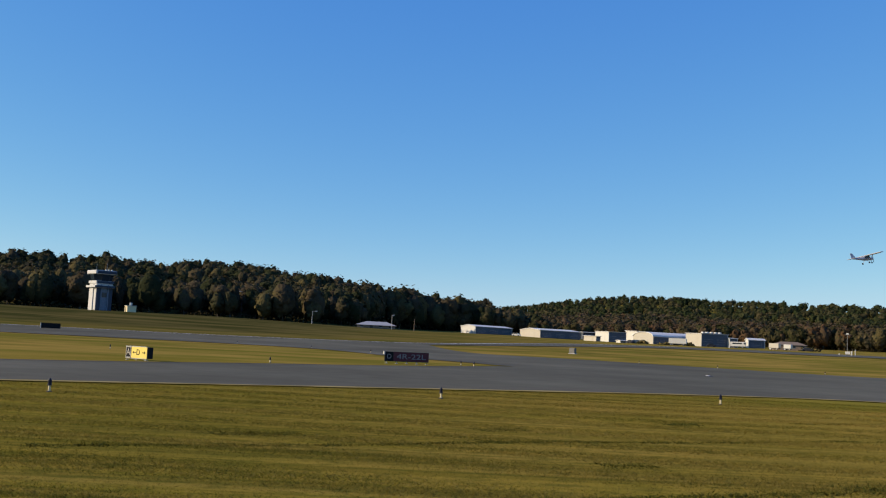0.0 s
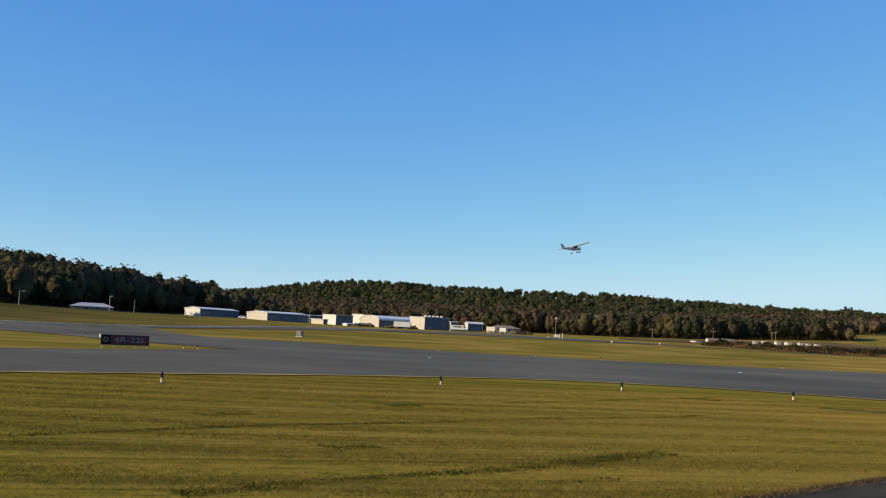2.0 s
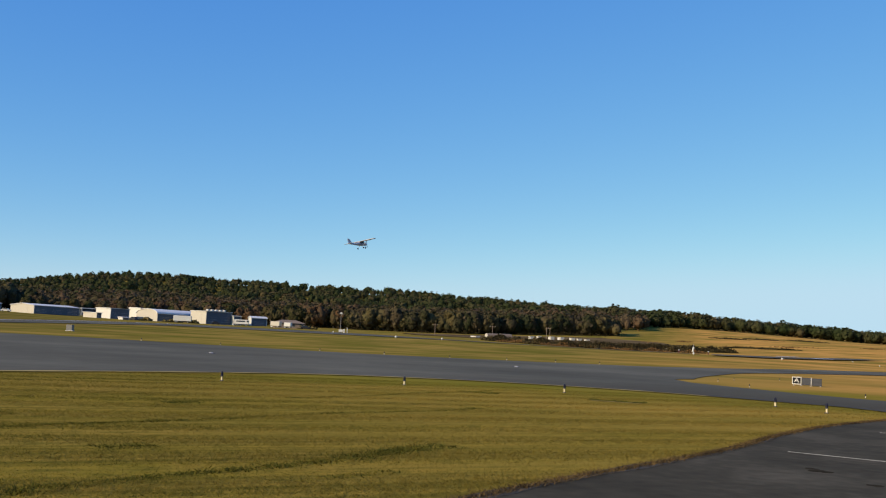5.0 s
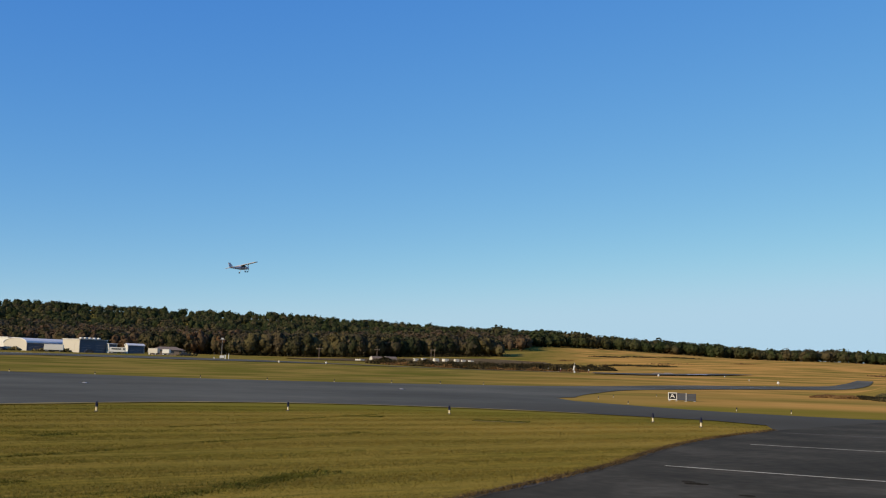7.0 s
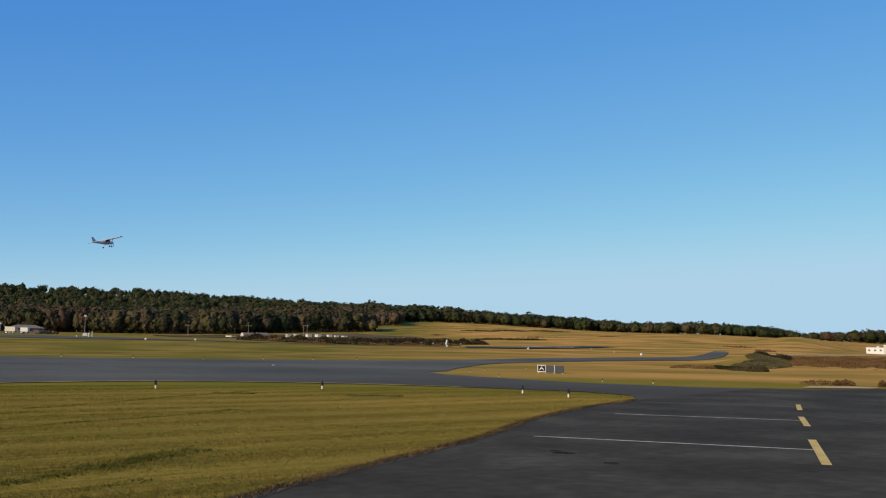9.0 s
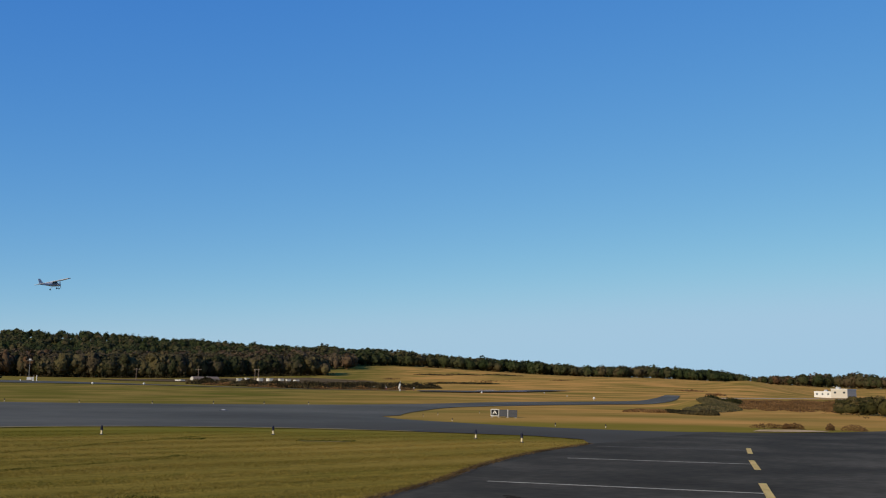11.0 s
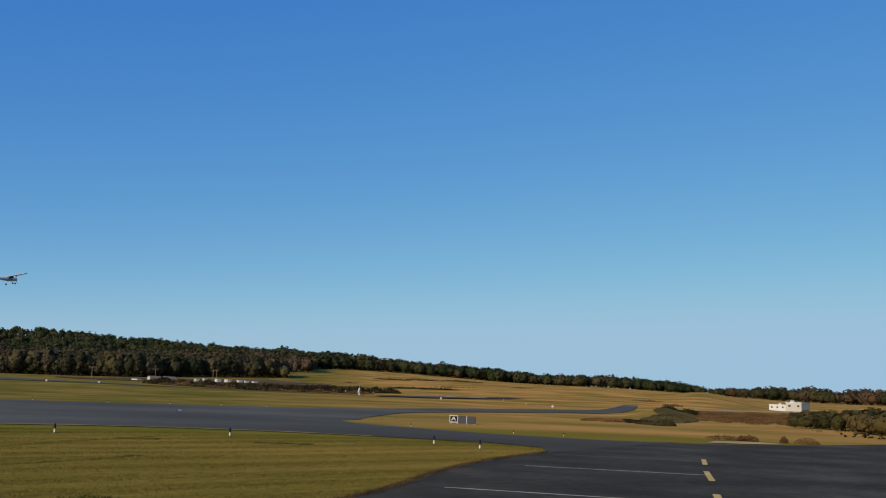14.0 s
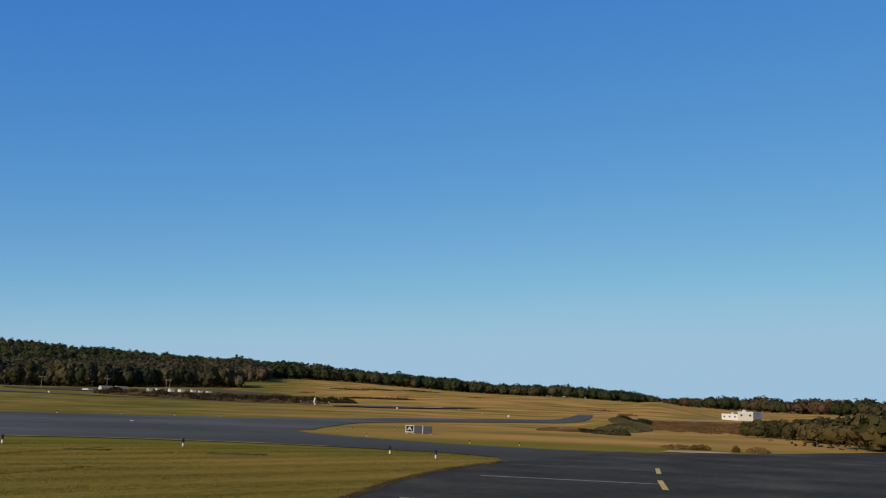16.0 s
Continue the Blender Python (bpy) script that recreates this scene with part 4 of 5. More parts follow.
hold = thing("runway_holding_sign", facing(1.8, 76.5, 24) @ Matrix.Diagonal((1, 1, 0.92, 1)), "long red holding sign in shade, D 4R-22L in white", "sign")
hp_ = panel_sign(hold, -1.85, -1.15, 0.2, 0.95, M_black, M_dark)
letters("D", 0.55, pose(-1.5, -0.066, 0.57, 90), M_dim, hp_)
hq = panel_sign(hold, -1.13, 1.85, 0.2, 0.95, M_red, M_dark)
letters("4R-22L", 0.6, pose(0.36, -0.066, 0.57, 90) @ Matrix.Diagonal((1.42, 1, 1, 1)), M_dim, hq)
part("end_cap", boxed(-1.95, -0.09, 0.72, -1.86, 0.09, 1.0, 0.01), M_white, hold, "white sunlit end cap")
legs(hold, (-1.7, -0.85, 0.0, 0.85, 1.7), 0.2)

a3 = thing("taxiway_sign", facing(-48.7, 79, -8) @ Matrix.Diagonal((1, 1, 0.74, 1)), "white-framed A panel beside two grey blank panels", "sign")
q0 = panel_sign(a3, -1.05, -0.38, 0.15, 0.85, M_white, M_white)
part("backing", boxed(-1.0, -0.066, 0.20, -0.43, -0.061, 0.80), M_black, q0)
letters("A", 0.58, pose(-0.72, -0.07, 0.5, 90), M_white, q0)
q1 = panel_sign(a3, -0.36, 0.28, 0.13, 0.80, M_slate, M_slate)
part("post", boxed(0.29, -0.08, 0.1, 0.34, 0.08, 0.86), M_steel, a3)
q2 = panel_sign(a3, 0.36, 1.05, 0.10, 0.78, M_slate, M_slate)
part("stiffener", boxed(0.37, -0.09, 0.42, 1.04, -0.061, 0.46), M_slate, q2)
legs(a3, (-0.95, -0.4, 0.3, 0.95), 0.12)

far_sign = thing("runway_sign", facing(21.45, 175, 5), "dark runway sign seen unlit in far grass", "sign")
part("panel", boxed(-1.5, -0.1, 0.15, 1.5, 0.1, 1.0, 0.02), M_black, far_sign)
part("end_cap", boxed(-1.6, -0.12, 0.12, -1.51, 0.12, 1.03), M_white, far_sign)
legs(far_sign, (-1.3, 0, 1.3), 0.15)

M_cabinet = plain("dull_grey_cabinet_paint", (0.17, 0.165, 0.15), 0.8)
cab = thing("equipment_cabinet", facing(-7.75, 168, -25), "weathered grey equipment cabinet standing in grass", "cabinet")
part("body", boxed(-0.5, -0.35, 0.1, 0.5, 0.35, 1.0, 0.03), M_cabinet, cab)
part("door", boxed(-0.44, -0.375, 0.18, 0.44, -0.352, 0.94, 0.01), M_cabinet, cab)
part("plinth", boxed(-0.62, -0.42, 0, 0.62, 0.42, 0.1), M_concrete, cab)


# ---------------- buildings ----------------
def meet(c, d, az):
    """How far from c along d the bearing az is crossed."""
    n = Vector((math.cos(radians(az)), math.sin(radians(az))))
    return -Vector((c.x, c.y)).dot(n) / Vector((d.x, d.y)).dot(n)


def profile(width, eave, ridge, kind):
    if kind == "arch":
        return [(0, 0), (width, 0)] + [(width / 2 + width / 2 * math.cos(math.pi * i / 10), eave + (ridge - eave) * math.sin(math.pi * i / 10)) for i in range(11)]
    if kind == "flat":
        return [(0, 0), (width, 0), (width, eave + 0.2), (0, eave)]
    return [(0, 0), (width, 0), (width, eave), (width / 2, ridge), (0, eave)]


def across(outline, x0, x1):
    """A solid from an outline in y, z, drawn out along x."""
    bm = prism(outline, x0, x1)
    for v in bm.verts:
        v.co = Vector((v.co.y, v.co.x, v.co.z))
    bmesh.ops.recalc_face_normals(bm, faces=bm.faces)
    return bm


def shed(name, az_l, az_c, az_r, r, top, kind, wall, side, label, turn=24, doors=3, units=0):
    """A metal building: its sunny end spans az_l to az_c, its long shaded side az_c to az_r; top is the elevation of its highest edge."""
    c = at(az_c, r)
    ang = radians(az_c + turn)
    d1, d2 = Vector((math.cos(ang), math.sin(ang))), Vector((-math.sin(ang), math.cos(ang)))
    length, width = meet(c, d1, az_r), min(meet(c, d2, az_l), 34)
    ridge = EYE + r * math.tan(radians(top)) - c.z
    eave = ridge * (0.97 if kind == "flat" else 0.62 if kind == "arch" else 0.8)
    e = thing(name, Matrix.Translation(c) @ pose(0, 0, 0, 0, 0, math.degrees(ang)), label, "building")
    out = profile(width, eave, ridge, kind)
    part("end_wall", across(out, 0, 0.3), wall, e, "sunlit end wall")
    part("far_end_wall", across(out, length - 0.3, length), wall, e)
    # side walls get a darker colour than the ends, for shade
    part("side_wall", boxed(0.3, 0, 0, length - 0.3, 0.3, eave), side, e, "side wall darkened for its shade")
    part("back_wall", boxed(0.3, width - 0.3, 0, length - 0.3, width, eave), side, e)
    over = out[2:] if kind != "flat" else [(width, eave + 0.2), (0, eave)]
    up = [(min(max(y, -9), width + 9) + (0.4 if y > width / 2 else -0.4 if y < width / 2 else 0), z + 0.25) for y, z in over]
    lo = [(y, z + 0.003) for y, z in over][::-1]
    part("roof", across(up + lo, -0.4, length + 0.4), M_roof, e)
    gap = length / doors
    for i in range(doors):
        x0 = gap * i + gap * 0.15
        d = part("roller_door", boxed(x0, -0.06, 0, x0 + gap * 0.66, -0.004, eave * 0.78, 0.01), M_shade_grey, e)
        for j in range(1, 4):
            part("rail", boxed(x0, -0.1, eave * 0.19 * j, x0 + gap * 0.66, -0.062, eave * 0.19 * j + 0.06), M_steel, d)
    part("end_door", boxed(-0.06, width * 0.28, 0, -0.004, width * 0.72, eave * 0.8), wall, e)
    for i in range(units):
        x0 = length * (0.08 + 0.8 * i / units)
        part("roof_unit", boxed(x0, 1.0, ridge + 0.2, x0 + length * 0.07, 3.0, ridge + 0.95, 0.08), M_white, e, "white rooftop air unit")
    part("gutter", boxed(0, -0.5, eave - 0.05, length, -0.4, eave + 0.1), M_white, e)
    return e


shed("hangar", -1.25, -2.10, -4.23, 545, 1.04, "gable", M_white, M_shade_grey, "low white metal hangar with a shaded blue-grey side", 46)
shed("hangar", -4.69, -5.85, -8.16, 540, 1.01, "gable", M_cream, M_shade_grey, "low cream metal hangar with a pale gabled roof", 34)
shed("hangar", -9.00, -9.76, -10.75, 545, 1.00, "flat", M_white, M_shade_grey, "square white metal hangar with shaded side", 28, 2)
shed("hangar", -11.13, -12.25, -14.6, 548, 1.08, "arch", M_cream, M_shade_grey, "arched cream metal hangar with a long grey roof", 34)
shed("hangar", -14.04, -14.90, -16.33, 540, 1.13, "flat", M_cream, M_shade_grey, "tall flat-roofed cream hangar with dark shaded side", 28, 2, 5)
shed("annex", -16.33, -16.42, -16.85, 545, 0.92, "flat", M_white, M_shade_grey, "small pale annex beside the tall hangar", 20, 1)
shed("workshop", -17.25, -17.42, -18.30, 560, 0.96, "gable", M_white, M_shade_grey, "small grey metal workshop with white roof", 24, 1)
shed("warehouse", -10.70, -11.35, -11.6, 575, 1.10, "flat", M_white, M_shade_grey, "far white box-like warehouse", 34, 1)
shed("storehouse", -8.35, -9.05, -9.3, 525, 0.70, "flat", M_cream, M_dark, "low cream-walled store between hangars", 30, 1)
shed("shop", -8.2, -8.3, -9.0, 580, 0.90, "flat", M_shade_grey, M_dark, "dark low building behind hangars", 20, 1)
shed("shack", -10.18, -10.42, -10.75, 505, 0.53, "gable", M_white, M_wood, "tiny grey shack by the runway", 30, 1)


def house(m, w, d, wall_h, roof_h, label, wall, roof):
    e = thing("house", m, label, "house")
    part("wall", boxed(-w / 2, 0, 0, w / 2, d, wall_h), wall, e)
    bm = bmesh.new()
    o = 0.6
    a = [bm.verts.new(p) for p in ((-w / 2 - o, -o, wall_h), (w / 2 + o, -o, wall_h), (w / 2 + o, d + o, wall_h), (-w / 2 - o, d + o, wall_h))]
    b = [bm.verts.new(p) for p in ((-w / 2 + d * 0.45, d / 2, wall_h + roof_h), (w / 2 - d * 0.45, d / 2, wall_h + roof_h))]
    for f in ((a[0], a[1], b[1], b[0]), (a[1], a[2], b[1]), (a[2], a[3], b[0], b[1]), (a[3], a[0], b[0]), (a[3], a[2], a[1], a[0])):
        bm.faces.new(f)
    bmesh.ops.recalc_face_normals(bm, faces=bm.faces)
    part("roof", bm, roof, e)
    for i in range(4):
        x = -w / 2 + w * (i + 0.5) / 4
        p = part("window" if i != 1 else "door", boxed(x - 0.6, -0.05, wall_h * 0.38 if i != 1 else 0.0, x + 0.6, -0.004, wall_h * 0.85), M_glass, e)
        part("sill", boxed(x - 0.7, -0.1, wall_h * 0.38 - 0.08, x + 0.7, -0.052, wall_h * 0.38), M_white, p) if i != 1 else None
    return e


house(facing(3.67, 400, 0, 0.0), 15.5, 8, 1.3, 1.5, "low house with a pale hipped roof under dark trees", M_wood, M_tan_roof)
house(facing(-19.6, 500, 8), 15, 8, 2.6, 1.6, "low dark-roofed house with sunlit pale porch", M_wood, M_wood)


def trailer(m, length, label, name="trailer", h=2.6, wall=M_white):
    e = thing(name, m, label, "trailer" if name == "trailer" else "vehicle")
    part("body", boxed(-length / 2, 0, 0.9, length / 2, 2.4, 0.9 + h, 0.08), wall, e)
    for x in (-length * 0.38, -length * 0.28, length * 0.32):
        w = part("wheel", tubed((x, -0.05, 0.48), (x, 0.25, 0.48), 0.48, 0.48, 14), M_rubber, e)
        part("rim", tubed((x, -0.08, 0.48), (x, -0.052, 0.48), 0.25, 0.25, 12), M_steel, w)
    part("chassis", boxed(-length / 2 + 0.2, 0.3, 0.62, length / 2 - 0.2, 2.1, 0.9), M_dark, e)
    return e


trailer(facing(-13.6, 495, -6), 8.5, "white box trailer parked before a hangar")
trailer(facing(-18.75, 488, -30), 5.0, "cream box trailer beside a low house", h=2.2, wall=M_cream)
trailer(facing(-19.45, 486, -20), 3.4, "small white trailer before a low house", h=1.9)
rv = trailer(facing(-16.87, 500, -6), 7.2, "white motor home parked by a hangar", "motor_home", 2.2)
part("windscreen", boxed(2.6, -0.04, 2.0, 3.5, -0.003, 2.7), M_glass, rv)
part("window", boxed(-2.6, -0.04, 2.0, 1.8, -0.003, 2.6), M_glass, rv)

for az, r, turn, mat, label in ((-10.95, 502, -60, M_dark, "dark pickup parked before the hangars"), (-11.05, 515, 20, M_slate, "grey car parked before the hangars"), (-15.45, 512, 10, M_dark, "dark car parked beside the tall hangar"), (-4.45, 520, -20, M_white, "white van parked between hangars"), (-20.5, 490, 10, M_dark, "dark car parked by the low house")):
    car = thing("parked_car", facing(az, r, turn), label, "car", "parked cars")
    part("body", prism([(-2.2, 0.35), (2.2, 0.35), (2.2, 0.95), (1.3, 1.05), (0.7, 1.65), (-1.2, 1.65), (-1.8, 1.05), (-2.2, 1.0)], 0, 1.8), mat, car)
    part("window", prism([(-1.5, 1.08), (1.15, 1.08), (0.62, 1.55), (-1.05, 1.55)], -0.03, -0.004), M_glass, car)
    for x in (-1.35, 1.35):
        for y0, y1 in ((-0.05, 0.2), (1.6, 1.85)):
            part("wheel", tubed((x, y0, 0.35), (x, y1, 0.35), 0.35, 0.35, 12), M_rubber, car)

# construction site on the slope
for az, r, w, h in ((-30.2, 470, 6.5, 0.9), (-33.45, 505, 2.6, 1.9), (-33.9, 510, 2.4, 2.2), (-34.6, 510, 3.2, 2.2), (-35.15, 515, 4.2, 2.0), (-35.8, 520, 2.6, 1.8), (-36.2, 520, 1.8, 1.4), (-36.65, 525, 3.2, 1.0)):
    e = thing("site_container", facing(az, r, -62), "pale site container on brown cleared ground", "container", "site containers")
    w, h = w * 0.85, h * 0.72
    part("body", boxed(-w / 2, 0, 0.1, w / 2, 2.2, h + 0.1, 0.04), M_cream, e)
    part("door", boxed(-w * 0.35, -0.05, 0.15, w * 0.1, -0.004, h * 0.85), M_white, e)
    part("roof", boxed(-w / 2 - 0.05, -0.06, h + 0.1, w / 2 + 0.05, 2.26, h + 0.18), M_white, e)
for az, r in ((-30.95, 520), (-31.75, 520)):
    e = thing("round_hut", facing(az, r, -62), "cream round-topped hut with a dark side", "hut", "round huts")
    part("end_wall", prism([(-1.6, 0), (1.6, 0)] + [(1.6 * math.cos(math.pi * i / 8), 0.6 + 1.6 * math.sin(math.pi * i / 8)) for i in range(9)], 0, 0.2), M_cream, e)
    part("shell", prism([(-1.65, 0), (1.65, 0)] + [(1.65 * math.cos(math.pi * i / 8), 0.62 + 1.65 * math.sin(math.pi * i / 8)) for i in range(9)], 0.21, 6.5), M_wood, e)


def lamp_post(m, h, label, arm=1.2, shaft=None):
    e = thing("lamp_post", m, label, "lamp post", "lamp posts")
    part("pole", tubed((0, 0, 0), (0, 0, h), 0.11, 0.07, 10), shaft or M_concrete, e)
    part("arm", tubed((0, 0, h), (arm, 0, h + 0.1), 0.07, 0.05, 8), M_steel, e)
    part("lamp_head", boxed(arm - 0.2, -0.2, h - 0.05, arm + 0.7, 0.2, h + 0.17, 0.05), M_white, e)
    return e


lamp_post(facing(7.37, 385), 4.8, "grey street lamp post before dark woods")
lamp_post(facing(2.77, 375), 5.4, "pale street lamp post beside the house", 0.3)
lamp_post(facing(11.4, 420, 180), 11.0, "far street lamp on a dark post among trees", 0.5, M_dark)


def power_pole(m, h, label, twin=False, arms=True):
    e = thing("power_pole", m, label, "power pole", "power poles")
    for x in ((-0.9, 0.9) if twin else (0,)):
        part("pole", tubed((x, 0, 0), (x, 0, h), 0.17, 0.11, 10), M_wood, e)
    if not arms:
        part("cap", tubed((0, 0, h), (0, 0, h + 0.15), 0.11, 0.05, 8), M_steel, e)
        return e
    part("crossarm", boxed(-1.5, -0.08, h - 0.7, 1.5, 0.08, h - 0.5), M_wood, e)
    for x in (-1.35, 0, 1.35):
        part("insulator", tubed((x, 0, h - 0.5), (x, 0, h - 0.28), 0.06, 0.04, 8), M_white, e)
    return e


power_pole(facing(1.46, 400), 4.6, "bare wooden utility pole before dark woods", arms=False)
power_pole(facing(-31.3, 540), 6.4, "slim wooden power pole behind site huts")
power_pole(facing(-27.97, 545), 6.4, "slim wooden power pole before russet woods")
power_pole(facing(-34.52, 540), 6.6, "twin-post wooden power pole by the site", True)

M_post = plain("weathered_grey_post", (0.20, 0.19, 0.17), 0.8)
mast = thing("weather_mast", facing(-22.5, 292), "tall grey instrument mast with white boxes at its foot", "mast")
part("pole", tubed((0, 0, 0), (0, 0, 5.8), 0.09, 0.06, 10), M_post, mast)
part("crossarm", boxed(-0.7, -0.05, 5.6, 0.7, 0.05, 5.72), M_post, mast)
part("vane", boxed(-0.3, -0.03, 5.72, 0.3, 0.03, 6.1), M_white, mast)
part("instrument_box", boxed(-0.5, -0.3, 0.35, 0.75, 0.3, 1.1, 0.03), M_white, mast)
part("instrument_box", boxed(0.9, -0.25, 0.1, 1.25, 0.25, 1.25, 0.02), M_white, mast)
part("post", tubed((2.0, 0, 0), (2.0, 0, 1.7), 0.1, 0.1, 8), M_white, mast)
part("box_leg", boxed(-0.4, -0.1, 0, -0.25, 0.1, 0.35), M_steel, mast)
part("footing", boxed(-2.2, -0.6, 0, 2.3, 0.6, 0.08), M_concrete, mast)
part("marker", boxed(-2.2, -0.12, 0.08, -1.95, 0.12, 0.5), M_white, mast)

cone = thing("windsock", facing(-42.7, 285) @ Matrix.Diagonal((0.75, 0.75, 0.85, 1)), "white drooping windsock on a slim mast", "windsock")
part("mast", tubed((0, 0, 0), (0, 0, 3.3), 0.07, 0.05, 8), M_white, cone)
bm = tubed((0.0, 0, 2.2), (-0.45, 0, 0.75), 0.36, 0.24, 14)
part("sock", bm, M_white, cone, "white fabric sleeve hanging limp")
part("ring", tubed((0, 0, 2.2), (0.02, 0, 2.27), 0.38, 0.38, 14), M_steel, cone)
part("footing", boxed(-0.4, -0.4, 0, 0.4, 0.4, 0.06), M_concrete, cone)
for az, r in ((-41.9, 300), (-41.2, 310), (-43.5, 290)):
    e = thing("marker_post", facing(az, r), "short red and white marker post", "marker", "marker posts")
    part("post", tubed((0, 0, 0), (0, 0, 0.7), 0.12, 0.12, 8), M_red, e)
    part("cap", tubed((0, 0, 0.7), (0, 0, 1.0), 0.13, 0.1, 8), M_white, e)

# control tower
M_tower = plain("pale_precast_concrete", (0.52, 0.51, 0.48), 0.8)
tw = thing("control_tower", facing(19.05, 352, 24) @ Matrix.Diagonal((0.92, 0.92, 1, 1)), "squat pale concrete control tower with dark cab windows", "control tower")
W2 = 3.1
TH = 13.4
part("shaft", boxed(-W2, -W2, 0, W2, W2, 9.0, 0.15), M_tower, tw)
part("buttress", boxed(-W2 - 0.35, -1.1, 0, -W2 - 0.002, 1.1, 8.6), M_tower, tw)
# front cladding and panels; the tower front's shade is put into their colours
M_clad = plain("shade_dark_cladding", (0.045, 0.058, 0.080), 0.8)
M_panel = plain("shade_grey_panel", (0.15, 0.18, 0.22), 0.8)
for x0, x1 in ((-W2 + 0.1, -1.52), (1.52, W2 - 0.1)):
    part("cladding", boxed(x0, -W2 - 0.12, 0.0, x1, -W2 - 0.003, 7.55), M_clad, tw, "blue-grey cladding darkened for the front's shade")
# dark faces on the upper fronts, carrying shade as colour
part("cladding", boxed(-W2 + 0.1, -W2 - 0.36, 9.05, W2 + 0.2, -W2 - 0.253, 9.85), M_clad, tw)
part("cladding", boxed(-W2 - 1.0, -W2 - 1.2, 7.62, W2 + 0.28, -W2 - 1.103, 8.28), M_clad, tw)
part("cladding", boxed(-W2 - 0.3, -W2 - 1.02, 12.3, W2 + 0.85, -W2 - 0.903, TH - 0.15), M_clad, tw)
part("window", boxed(-0.9, -W2 - 0.06, 4.4, 0.9, -W2 - 0.004, 6.0), M_glass, tw)
part("pilaster", boxed(-1.5, -W2 - 0.35, 0, -1.1, -W2 - 0.005, 8.6), M_panel, tw)
part("pilaster", boxed(1.1, -W2 - 0.35, 0, 1.5, -W2 - 0.005, 8.6), M_panel, tw)
part("panel", boxed(-1.08, -W2 - 0.03, 0, 1.08, -W2 - 0.002, 7.5), M_panel, tw, "wall panel greyed blue for the front's shade")
part("balcony", boxed(-W2 - 1.1, -W2 - 1.1, 7.6, W2 + 0.3, W2 + 0.3, 8.3), M_tower, tw)
part("parapet", boxed(-W2 - 0.25, -W2 - 0.25, 9.0, W2 + 0.25, W2 + 0.25, 9.9, 0.05), M_tower, tw)
glass = bmesh.new()
r = bmesh.ops.create_cone(glass, cap_ends=True, segments=8, radius1=W2 * 1.12, radius2=W2 * 1.32, depth=2.2)
bmesh.ops.rotate(glass, verts=glass.verts, cent=(0, 0, 0), matrix=Matrix.Rotation(radians(22.5), 3, "Z"))
bmesh.ops.translate(glass, verts=glass.verts, vec=(0, 0, 11.0))
cabin = part("cab_glazing", glass, M_glass, tw, "dark slanted cab windows")
for i in range(8):
    a = radians(45 * i + 22.5)
    part("mullion", tubed((W2 * 1.13 * math.cos(a), W2 * 1.13 * math.sin(a), 9.9), (W2 * 1.33 * math.cos(a), W2 * 1.33 * math.sin(a), 12.1), 0.09, 0.09, 6), M_dark, cabin)
part("cab_roof", boxed(-W2 - 0.9, -W2 - 0.9, 12.1, W2 + 0.9, W2 + 0.9, TH, 0.2), M_tower, tw)
for x, y in ((-2.6, -1.0), (2.2, 1.0)):
    part("antenna", tubed((x, y, TH), (x, y, TH + 2.6), 0.06, 0.03, 6), M_steel, tw)
for x in (0.2, 1.2, 2.4):
    part("roof_unit", boxed(x, -2.5, TH, x + 0.5, -2.0, TH + 0.45), M_tower, tw)
M_hut = plain("pale_yellow_render", (0.70, 0.60, 0.36), 0.8)
hut = thing("tower_hut", facing(17.67, 345, -75), "small yellow hut beside the control tower", "hut")
part("wall", boxed(-1.7, 0, 0, 1.7, 3, 2.0, 0.05), M_hut, hut)
part("roof", boxed(-1.9, -0.2, 2.0, 1.9, 3.2, 2.2, 0.04), M_cream, hut)
part("vent", boxed(0.5, 1.0, 2.2, 1.2, 1.7, 3.1, 0.05), M_white, hut)
part("door", boxed(-0.5, -0.05, 0, 0.4, -0.004, 1.8), M_wood, hut)

# white building by the road, far off
wb = thing("office_building", facing(-66.42, 420, -20) @ Matrix.Diagonal((0.92, 1, 1, 1)), "low white flat-roofed building with dark windows", "building")
part("wall", boxed(-6.5, 0, 0, 1.2, 8, 2.4), M_white, wb)
part("wall", boxed(1.2, -1, 0, 8.0, 9, 3.4), M_cream, wb)
part("roof", boxed(-6.6, -0.1, 2.4, 1.19, 8.1, 2.6), M_roof, wb)
part("roof", boxed(1.1, -1.1, 3.4, 8.1, 9.1, 3.6), M_roof, wb)
part("roof_unit", boxed(2.0, 2, 3.6, 3.6, 3.5, 4.3), M_steel, wb)
part("roof_unit", boxed(-3.0, 2, 2.6, -1.8, 3.5, 3.2), M_steel, wb)
for i in range(3):
    part("window", boxed(-5.6 + 2.4 * i, -0.05, 1.2, -4.9 + 2.4 * i, -0.004, 1.8), M_glass, wb)
for x in (2.4, 6.2):
    part("window", boxed(x, -1.05, 1.8, x + 0.9, -1.004, 2.5), M_glass, wb)
